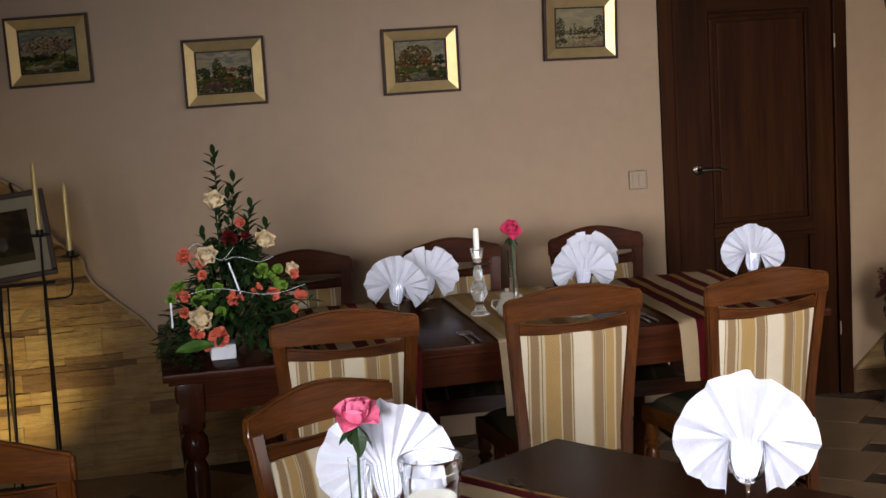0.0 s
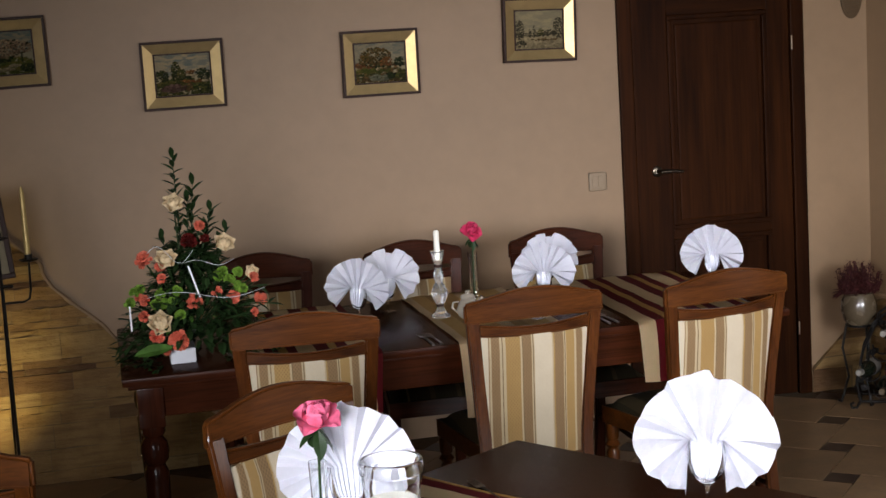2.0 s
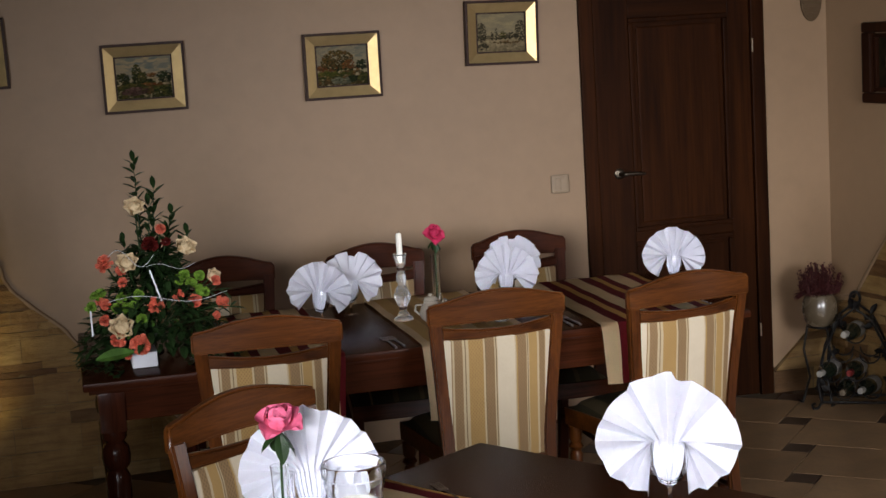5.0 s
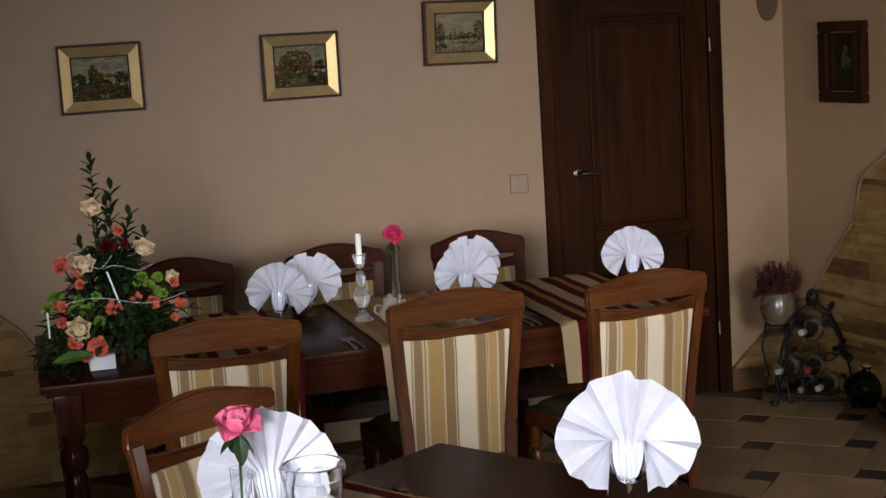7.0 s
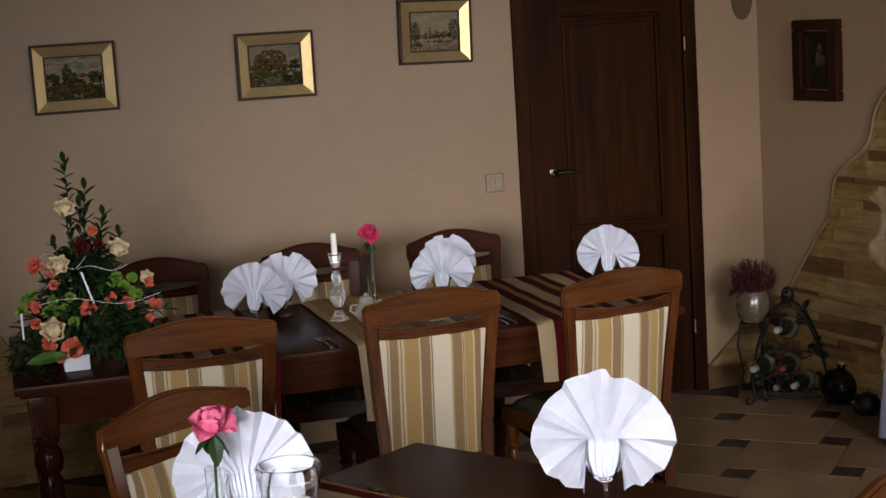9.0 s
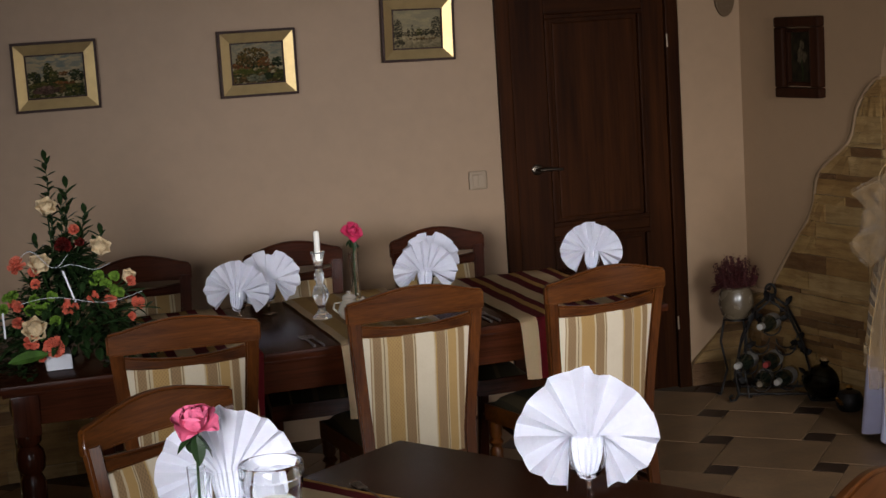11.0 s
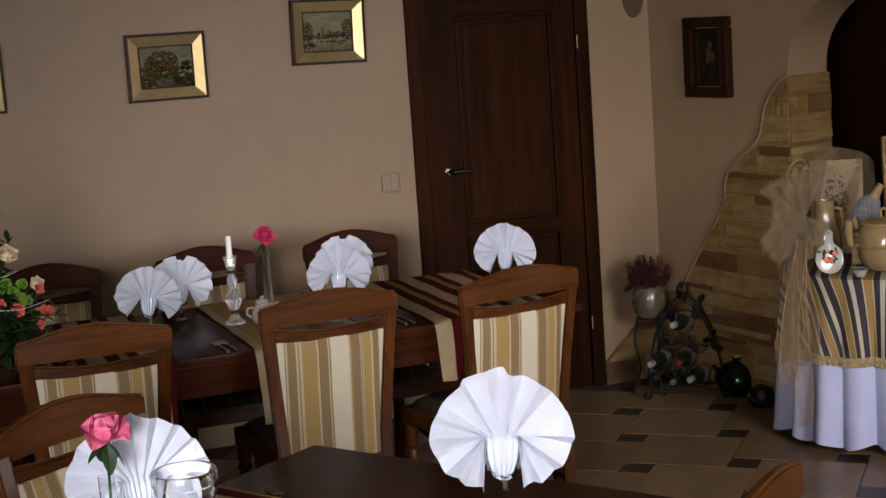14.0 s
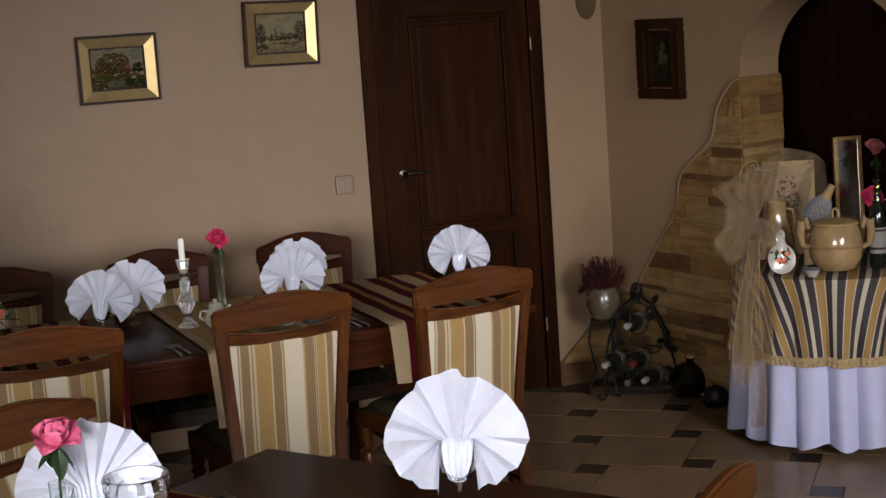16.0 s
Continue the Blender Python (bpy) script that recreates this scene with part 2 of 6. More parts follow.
# white cloth; the niche's dim bluish shade is put into its colour
SKIRT = plain("shaded_white_cloth", (0.43, 0.42, 0.57), 0.85, 0, 0.06, 9, 0.15, 300)
GLASS = glass("clear_glass", (0.98, 0.99, 0.99))
CRYSTAL = glass("cut_crystal", (0.90, 0.90, 0.88), 0.14, 0.95)
GREEN_GLASS = glass("green_bottle_glass", (0.13, 0.19, 0.10), 0.02)
DARK_GLASS = plain("dark_bottle_glass", (0.008, 0.010, 0.006), 0.06, 0, 0.1, 10, 0, coat=0.4)
WAX = plain("white_wax", (0.80, 0.76, 0.68), 0.5, 0, 0.06, 10, 0.05)
GOLD_WAX = plain("gold_candle_wax", (0.42, 0.30, 0.12), 0.4, 0.35, 0.15, 10, 0.05)
IRON = plain("black_iron", (0.018, 0.016, 0.015), 0.45, 0.7, 0.3, 30, 0.2)
STEEL = plain("brushed_steel", (0.14, 0.13, 0.12), 0.3, 1.0, 0.15, 30, 0.03)
BRONZE = plain("dark_bronze", (0.10, 0.08, 0.06), 0.3, 1.0, 0.2, 30, 0.03)
BRASS = plain("brass", (0.65, 0.42, 0.14), 0.25, 1.0, 0.2, 30, 0.05)
PLASTIC = plain("cream_plastic", (0.245, 0.178, 0.118), 0.4, 0, 0.06, 8, 0.02)
VENT = plain("vent_plastic", (0.085, 0.052, 0.026), 0.5, 0, 0.1, 8, 0.05)
CERAMIC = plain("cream_ceramic", (0.285, 0.180, 0.082), 0.16, 0, 0.24, 12, 0.06, 40, coat=0.5)
WHITE_CERAMIC = plain("white_ceramic", (0.34, 0.295, 0.24), 0.2, 0, 0.05, 10, 0.02, coat=0.5)
STONEWARE = plain("grey_stoneware", (0.085, 0.062, 0.038), 0.25, 0, 0.3, 16, 0.1, coat=0.3)
LEAF = plain("dark_leaf", (0.016, 0.034, 0.010), 0.38, 0, 0.45, 25, 0.15)
LEAF_LIGHT = plain("bright_leaf", (0.055, 0.12, 0.020), 0.5, 0, 0.4, 25, 0.15)
LIME = plain("green_chrysanthemum", (0.16, 0.28, 0.035), 0.7, 0, 0.35, 60, 0.4)
CREAM_PETAL = plain("cream_petal", (0.70, 0.54, 0.33), 0.6, 0, 0.15, 30, 0.1)
CORAL_PETAL = plain("coral_petal", (0.66, 0.155, 0.095), 0.6, 0, 0.3, 40, 0.1)
PINK_PETAL = plain("pink_petal", (0.71, 0.135, 0.245), 0.55, 0, 0.3, 25, 0.08)
DUSTY_PETAL = plain("dusty_pink_petal", (0.32, 0.085, 0.085), 0.6, 0, 0.3, 25, 0.08)
DEEP_PINK_PETAL = plain("deep_pink_petal", (0.52, 0.030, 0.095), 0.55, 0, 0.3, 25, 0.08)
HEATHER = plain("heather_bloom", (0.048, 0.0095, 0.009), 0.7, 0, 0.5, 40, 0.3)
CANE = plain("woven_cane", (0.34, 0.22, 0.10), 0.6, 0, 0.35, 60, 0.4)
CARD = plain("white_box", (0.66, 0.66, 0.70), 0.5, 0, 0.05, 8, 0.03)
LABEL = plain("paper_label", (0.21, 0.19, 0.165), 0.7, 0, 0.1, 30, 0.05)
FOIL = plain("red_foil", (0.13, 0.015, 0.013), 0.4, 0.4, 0.2, 30, 0.1)
TULLE = sheer("beige_tulle", (0.225, 0.138, 0.058), 0.36)
MIRROR = plain("mirror_glass", (0.85, 0.85, 0.85), 0.03, 1.0, 0.02, 4, 0)
LACE = plain("ecru_lace", (0.36, 0.25, 0.13), 0.85, 0, 0.35, 70, 0.5)
WATER = glass("water", (0.97, 0.98, 0.98))
WARM_GLOW = glowing("lamp_glow", (1.0, 0.80, 0.42), 14.0)

TAUPE, GILT, CREAM, PALE = (0.178, 0.112, 0.054), (0.255, 0.157, 0.057), (0.33, 0.255, 0.155), (0.42, 0.35, 0.255)
DEEP, OLIVE, UMBER = (0.13, 0.088, 0.044), (0.022, 0.017, 0.008), (0.050, 0.035, 0.016)
UPHOLSTERY = striped("striped_upholstery", [
    (0.0, PALE), (0.095, TAUPE), (0.105, CREAM), (0.118, TAUPE), (0.186, CREAM), (0.205, DEEP), (0.214, CREAM), (0.236, GILT), (0.359, CREAM), (0.373, DEEP), (0.382, TAUPE), (0.45, CREAM), (0.462, DEEP), (0.47, CREAM),
    (0.478, PALE), (0.632, CREAM), (0.641, GILT), (0.655, TAUPE), (0.732, CREAM), (0.741, DEEP), (0.747, CREAM), (0.755, GILT), (0.832, CREAM), (0.85, TAUPE), (0.905, CREAM), (0.914, PALE)], 0.39,
    figured=((0.118, 0.186), (0.236, 0.359), (0.382, 0.45), (0.655, 0.725), (0.85, 0.905)))
SEAT_CLOTH = striped("olive_striped_seat_cloth", [
    (0.0, UMBER), (0.10, OLIVE), (0.30, UMBER), (0.34, OLIVE), (0.55, UMBER), (0.60, OLIVE), (0.80, DEEP), (0.82, OLIVE)], 0.39)
MAROON = (0.135, 0.007, 0.010)
STRAW, HONEY, SAND, AMBER = (0.70, 0.52, 0.30), (0.52, 0.29, 0.085), (0.46, 0.28, 0.10), (0.60, 0.38, 0.14)
RUNNER_RED = striped("maroon_striped_runner", [
    (0.0, STRAW), (0.13, MAROON), (0.23, HONEY), (0.29, MAROON), (0.36, STRAW), (0.49, MAROON), (0.59, HONEY), (0.65, MAROON), (0.73, STRAW), (0.87, MAROON), (0.95, HONEY)],
    0.46, weave=False, rough=0.8)
RUNNER_GOLD = striped("gold_striped_runner", [
    (0.0, STRAW), (0.08, AMBER), (0.22, SAND), (0.34, AMBER), (0.5, STRAW), (0.6, SAND), (0.72, AMBER), (0.92, STRAW)],
    0.40, weave=False, rough=0.8)
CHARCOAL, HONEY_CLOTH = (0.034, 0.025, 0.026), (0.27, 0.155, 0.05)
OVERLAY_CLOTH = striped("charcoal_gold_striped_cloth", [
    (0.0, HONEY_CLOTH), (0.28, PALE), (0.315, CHARCOAL), (0.52, PALE), (0.69, CHARCOAL), (0.955, PALE)],
    0.122, 0, "UV", weave=False, rough=0.6)


# ---- building helpers ----
def part(name, bm, material, parent=None, label="", smooth=False, at=None, kind=""):
    """Links a bmesh as one mesh object, under a thing or a part."""
    me = bpy.data.meshes.new(name)
    bm.normal_update()
    bm.to_mesh(me)
    bm.free()
    me.materials.append(material)
    if smooth:
        me.shade_smooth()
        me.set_sharp_from_angle(angle=radians(38))
    ob = new(name, me)
    ob.parent = parent
    if at is not None:
        ob.matrix_basis = at
    return tagged(ob, label, kind=kind)


def thing(name, label, category, group="", m=None, kind=""):
    e = new(name)
    e.empty_display_size = 0.1
    if m is not None:
        e.matrix_basis = m
    return tagged(e, label, category, group, kind)


def box(bm, x0, x1, y0, y1, z0, z1, bevel=0.0, m=None):
    vs = [bm.verts.new((x, y, z)) for x in (x0, x1) for y in (y0, y1) for z in (z0, z1)]
    fs = [bm.faces.new([vs[i] for i in f]) for f in ((0, 1, 3, 2), (4, 6, 7, 5), (0, 4, 5, 1), (2, 3, 7, 6), (0, 2, 6, 4), (1, 5, 7, 3))]
    if bevel:
        made = bmesh.ops.bevel(bm, geom=list({e for f in fs for e in f.edges}), offset=bevel, segments=2, affect="EDGES", profile=0.6)
        vs = list({v for f in made["faces"] for v in f.verts} | {v for v in vs if v.is_valid})
    if m is not None:
        bmesh.ops.transform(bm, matrix=m, verts=vs)
    return bm


def boxed(*args, **kw):
    return box(bmesh.new(), *args, **kw)


def lathe(bm, profile, seg=20, m=None, wave=None):
    """Turns a profile of (radius, height) round the z axis."""
    rings = []
    for r, z in profile:
        ring = []
        for k in range(seg):
            a = 2 * math.pi * k / seg
            rr = r * (1 + (wave(a, z) if wave else 0))
            p = Vector((rr * math.cos(a), rr * math.sin(a), z))
            ring.append(bm.verts.new(m @ p if m is not None else p))
        rings.append(ring)
    for a, b in zip(rings, rings[1:]):
        for k in range(seg):
            bm.faces.new((a[k], a[(k + 1) % seg], b[(k + 1) % seg], b[k]))
    for ring, turn in ((rings[0], True), (rings[-1], False)):
        if profile[0 if turn else -1][0] > 1e-4:
            bm.faces.new(ring[::-1] if turn else ring)
    return bm


def tube(bm, pts, radius, seg=8):
    """A rod along points; radius may be a list."""
    pts = [Vector(p) for p in pts]
    rings = []
    side = None
    for i, p in enumerate(pts):
        d = (pts[min(i + 1, len(pts) - 1)] - pts[max(i - 1, 0)]).normalized()
        ref = side if side is not None else (Vector((0, 0, 1)) if abs(d.z) < 0.9 else Vector((1, 0, 0)))
        side = (ref - d * ref.dot(d)).normalized()
        up = d.cross(side)
        r = radius[i] if isinstance(radius, (list, tuple)) else radius
        rings.append([bm.verts.new(p + r * (math.cos(2 * math.pi * k / seg) * side + math.sin(2 * math.pi * k / seg) * up)) for k in range(seg)])
    for a, b in zip(rings, rings[1:]):
        for k in range(seg):
            bm.faces.new((a[k], a[(k + 1) % seg], b[(k + 1) % seg], b[k]))
    bm.faces.new(rings[0][::-1])
    bm.faces.new(rings[-1])
    return bm


def sheet(bm, fn, nu, nv):
    """A grid of faces from fn(u, v), u and v from 0 to 1."""
    g = [[bm.verts.new(fn(i / nu, j / nv)) for j in range(nv + 1)] for i in range(nu + 1)]
    for i in range(nu):
        for j in range(nv):
            bm.faces.new((g[i][j], g[i + 1][j], g[i + 1][j + 1], g[i][j + 1]))
    return g


def slab(bm, outline, y0, y1, m=None, bevel=0.0):
    """An outline in x, z, made solid from y0 to y1."""
    lo = [bm.verts.new((x, y0, z)) for x, z in outline]
    hi = [bm.verts.new((x, y1, z)) for x, z in outline]
    n = len(outline)
    fs = [bm.faces.new(lo), bm.faces.new(hi[::-1])]
    fs += [bm.faces.new((lo[(k + 1) % n], lo[k], hi[k], hi[(k + 1) % n])) for k in range(n)]
    bmesh.ops.recalc_face_normals(bm, faces=fs)
    if bevel:
        rim = [e for e in fs[0].edges] + [e for e in fs[1].edges]
        bmesh.ops.bevel(bm, geom=rim, offset=bevel, segments=2, affect="EDGES", profile=0.6)
    if m is not None:
        bmesh.ops.transform(bm, matrix=m, verts=bm.verts[:])
    return bm


def lerp_table(table, z):
    """Reads a short table of (z, value), z rising."""
    if z <= table[0][0]:
        return table[0][1]
    for (za, a), (zb, b) in zip(table, table[1:]):
        if z <= zb:
            return a + (b - a) * (z - za) / (zb - za)
    return table[-1][1]


# ---- the room ----
BACK = 6.463
LEFT, TOP = -4.2, 2.75
DOOR_X0, DOOR_X1, DOOR_TOP = 2.30, 3.045, 2.03


def structure(name, bm, material, label, category, m=None, smooth=False):
    ob = part(name, bm, material, None, label, smooth, m)
    return tagged(ob, "", category, "", "structure")


bm = boxed(LEFT - 0.2, DOOR_X0, BACK, BACK + 0.2, 0, TOP)
box(bm, DOOR_X1, 3.6, BACK, BACK + 0.2, 0, TOP)
box(bm, DOOR_X0, DOOR_X1, BACK, BACK + 0.2, DOOR_TOP, TOP)
structure("wall_north", bm, WALL, "beige painted plaster wall with a dark wooden door", "wall")

bm = boxed(LEFT - 0.2, LEFT, FRONT - 0.2, BACK, 0, TOP)
structure("wall_west", bm, WALL, "beige painted plaster wall", "wall")

# right wall with the arched niche
NICHE0, NICHE1, SPRING, RISE, JAMB = 0.906, 1.806, 1.46, 0.33, 0.22
arc = []
for k in range(25):
    a = math.pi * (1 - k / 24)
    arc.append((0.5 * (NICHE0 + NICHE1) + 0.5 * (NICHE1 - NICHE0) * math.cos(a), SPRING + RISE * math.sin(a)))
bm = bmesh.new()
slab(bm, [(0.0, 0), (NICHE0, 0)] + arc[:13] + [(arc[12][0], TOP), (0.0, TOP)], 0, JAMB)
slab(bm, arc[12:] + [(NICHE1, 0), (SIDE0, 0), (SIDE0, TOP), (arc[12][0], TOP)], 0, JAMB)
box(bm, SIDE0, SIDE1, 0, JAMB, 0, SIDE_SILL)
box(bm, SIDE0, SIDE1, 0, JAMB, SIDE_HEAD, TOP)
box(bm, SIDE1, 7.2, 0, JAMB, 0, TOP)
structure("wall_east", bm, WALL, "warm beige plaster wall with an arched niche", "wall", CORNER)
bm = boxed(NICHE0 - 0.5, NICHE1 + 0.5, 0.84, 0.9, 0, TOP)
box(bm, NICHE0 - 0.5, NICHE0 - 0.44, JAMB, 0.84, 0, TOP)
box(bm, NICHE1 + 0.44, NICHE1 + 0.5, JAMB, 0.84, 0, TOP)
structure("wall_niche", bm, NICHE_WOOD, "dark brown wood panelling behind the arched opening", "wall", CORNER)
panelling = thing("panelling", "dark brown upright boards in the niche", "panelling", m=CORNER, kind="structure")
for k in range(12):
    part("board", boxed(NICHE0 - 0.43 + k * 0.147, NICHE0 - 0.43 + k * 0.147 + 0.14, 0.815, 0.838, 0, 2.4, 0.004), NICHE_WOOD, panelling)

# front wall with its assumed windows, unseen behind the camera
bm = bmesh.new()
xs = [LEFT - 0.2] + [x for w in WINDOWS for x in w[:2]] + [5.1]
for k in range(0, len(xs), 2):
    box(bm, xs[k], xs[k + 1], FRONT - 0.2, FRONT, 0, TOP)
for x0, x1, *_ in WINDOWS:
    box(bm, x0, x1, FRONT - 0.2, FRONT, 0, SILL)
    box(bm, x0, x1, FRONT - 0.2, FRONT, HEAD, TOP)
structure("wall_south", bm, WALL, "beige plaster wall with two windows", "wall")
for n, (x0, x1, y0, z0, z1, m) in enumerate([(*w[:2], FRONT - 0.17, SILL, HEAD, None) for w in WINDOWS] + [(SIDE0, SIDE1, 0.09, SIDE_SILL, SIDE_HEAD, CORNER)]):
    w = thing(f"window_{n + 1}", "unseen white framed window, assumed as opening for a daylight lamp", "window", m=m, kind="structure")
    bm = bmesh.new()
    for a, b, c, d in ((x0, x0 + 0.06, z0, z1), (x1 - 0.06, x1, z0, z1), (x0 + 0.06, x1 - 0.06, z0, z0 + 0.06), (x0 + 0.06, x1 - 0.06, z1 - 0.06, z1)):
        box(bm, a, b, y0, y0 + 0.07, c, d, 0.004)
    part("window_frame", bm, CARD, w)

bm = boxed(LEFT - 0.2, 5.3, FRONT - 0.2, BACK + 0.2, TOP, TOP + 0.15)
structure("ceiling", bm, CEILING, "pale painted ceiling", "ceiling")
bm = boxed(LEFT - 0.2, 5.3, FRONT - 0.2, BACK + 0.2, -0.12, -0.004)
floor = structure("floor", bm, GROUT, "beige tiled floor with small dark inset tiles laid diagonally", "floor")


# ---- split stone cladding ----
def courses(low, high, seed, size=1.0):
    """Heights of the courses of stone: thick pale ones and thin brown ones."""
    rnd, z, out = random.Random(seed), low, []
    while z < high:
        h = size * rnd.choice((0.026, 0.032, 0.038, 0.05, 0.055, 0.075, 0.09, 0.105))
        out.append((z, min(z + h, high)))
        z += h
    return out


def stones(holder, low, high, left_of, right_of, seed, m, thick=0.017, size=1.0):
    """Lays stones in courses between two edges that vary with height; each is a part of its cladding."""
    rnd = random.Random(seed)
    for z0, z1 in courses(low, high, seed, size):
        a0, a1, b0, b1 = left_of(z0), left_of(z1), right_of(z0), right_of(z1)
        if max(b0, b1) - min(a0, a1) < 0.03:
            continue
        cuts, x = [], min(a0, a1) + rnd.uniform(0.05, 0.3)
        while x < max(b0, b1) - 0.05:
            cuts.append(x)
            x += rnd.uniform(0.12, 0.32) if z1 - z0 < 0.06 else rnd.uniform(0.18, 0.45)
        edges = [None] + cuts + [None]
        for k in range(len(edges) - 1):
            g = 0.0012
            p, q = edges[k], edges[k + 1]
            xl0, xl1 = (a0, a1) if p is None else (max(p + g, a0), max(p + g, a1))
            xr0, xr1 = (b0, b1) if q is None else (min(q - g, b0), min(q - g, b1))
            if xr0 - xl0 < 0.01 and xr1 - xl1 < 0.01:
                continue
            xr0, xr1 = max(xr0, xl0 + 0.002), max(xr1, xl1 + 0.002)
            t = thick + rnd.uniform(-0.003, 0.006)
            bm = bmesh.new()
            zs, base, face = (z0 + 0.001, z1 - 0.001), [], []
            nx = 4
            for j, (xl, xr) in enumerate(((xl0, xr0), (xl1, xr1))):
                base.append([bm.verts.new((xl + (xr - xl) * i / nx, 0, zs[j])) for i in range(nx + 1)])
                face.append([bm.verts.new((xl + (xr - xl) * i / nx, -t - rnd.uniform(-0.004, 0.004), zs[j] + rnd.uniform(-0.0025, 0.0025))) for i in range(nx + 1)])
            for i in range(nx):
                bm.faces.new((face[0][i], face[0][i + 1], face[1][i + 1], face[1][i]))
                bm.faces.new((base[0][i], base[0][i + 1], face[0][i + 1], face[0][i]))
                bm.faces.new((face[1][i], face[1][i + 1], base[1][i + 1], base[1][i]))
            bm.faces.new((base[0][0], face[0][0], face[1][0], base[1][0]))
            bm.faces.new((face[0][nx], base[0][nx], base[1][nx], face[1][nx]))
            brown = rnd.random() < (0.46 if z1 - z0 < 0.04 else 0.12 if z1 - z0 < 0.06 else 0.03)
            part("stone", bm, STONE_DARK if brown else STONE, holder, at=m)


EDGE_WEST = [(0.0, 0.62), (0.12, 0.50), (0.25, 0.34), (0.35, 0.21), (0.466, 0.09), (0.558, 0.005), (0.605, -0.032), (0.649, -0.063), (0.725, -0.148), (0.777, -0.201), (0.817, -0.243), (0.879, -0.278), (0.932, -0.291), (1.031, -0.395), (1.213, -0.489), (1.277, -0.571), (1.42, -0.76), (1.6, -0.95)]
EDGE_EAST = [(0.0, 0.0), (0.40, 0.0), (0.43, 0.155), (0.505, 0.201), (0.677, 0.333), (0.842, 0.461), (1.01, 0.51), (1.155, 0.702), (1.302, 0.757), (1.40, 0.839), (1.43, 0.90)]
EDGE_DOOR = [(0.0, 3.112), (0.10, 3.112), (0.119, 3.125), (0.212, 3.228), (0.308, 3.324), (0.40, 3.40)]


def smoothed(table, n=6):
    """The same edge with rounded corners, n steps to a stretch."""
    out = []
    for k in range(len(table) - 1):
        p = [Vector(table[min(max(i, 0), len(table) - 1)]) for i in (k - 1, k, k + 1, k + 2)]
        for q in range(n):
            t = q / n
            v = 0.5 * (2 * p[1] + (p[2] - p[0]) * t + (2 * p[0] - 5 * p[1] + 4 * p[2] - p[3]) * t * t + (3 * p[1] - p[0] - 3 * p[2] + p[3]) * t ** 3)
            out.append((v[0], v[1]))
    return sorted(out + [tuple(table[-1])])


EDGE_WEST, EDGE_EAST = smoothed(EDGE_WEST), smoothed(EDGE_EAST, 4)


def plaster_lip(holder, table, m, low=0.0):
    """The wall's plaster, rounded where it meets the stones."""
    pts = [(x + 0.004, -0.006, z) for z, x in table if z >= low]
    part("plaster_edge", tube(bmesh.new(), pts, 0.010, 10), WALL, holder, "", True, m)


def mortar(outline, m, name, label):
    holder = thing(name, label, "stone cladding", kind="structure")
    bm = slab(bmesh.new(), outline, -0.012, 0.0)
    part("mortar_bed", bm, MORTAR, holder, at=m)
    return holder


WEST_M = pose(0, BACK - 0.001, 0)
edge = [(x, z) for z, x in EDGE_WEST]
clad = mortar([(-3.0, 0), *edge, (-3.0, 1.6)], WEST_M, "stone_cladding", "split stone strips, pale beige with thin brown courses, ending in a curved edge")
stones(clad, 0.0, 1.6, lambda z: -2.2, lambda z: lerp_table(EDGE_WEST, z), 45, WEST_M)
plaster_lip(clad, EDGE_WEST, WEST_M)
edge = [(x, z) for z, x in EDGE_EAST]
clad = mortar([(NICHE0 - 0.002, 0), (NICHE0 - 0.002, 1.43), *edge[::-1]], CORNER @ pose(0, -0.001, 0), "stone_cladding", "split stone strips beside the arched niche, edge curved")
stones(clad, 0.0, 1.43, lambda z: lerp_table(EDGE_EAST, z) + 0.03, lambda z: NICHE0 + 0.012, 8, CORNER @ pose(0, -0.001, 0), size=0.78)
plaster_lip(clad, [(z, x + 0.012) for z, x in EDGE_EAST], CORNER @ pose(0, -0.001, 0), 0.43)
JAMB_M = CORNER @ pose(NICHE0 + 0.001, 0, 0, 0, 0, 90)
clad = mortar([(0.0, 0), (JAMB, 0), (JAMB, 1.43), (0.0, 1.43)], JAMB_M, "stone_cladding", "split stone strips on the jamb of the niche")
stones(clad, 0.0, 1.43, lambda z: -0.012, lambda z: JAMB, 8, JAMB_M, 0.018, 0.78)
edge = [(x, z) for z, x in EDGE_DOOR]
clad = mortar([*edge, (3.42, 0.40), (3.42, 0)], WEST_M, "stone_cladding", "low split stone strips in the corner beside the door")
stones(clad, 0.0, 0.40, lambda z: lerp_table(EDGE_DOOR, z), lambda z: 3.40, 12, WEST_M)


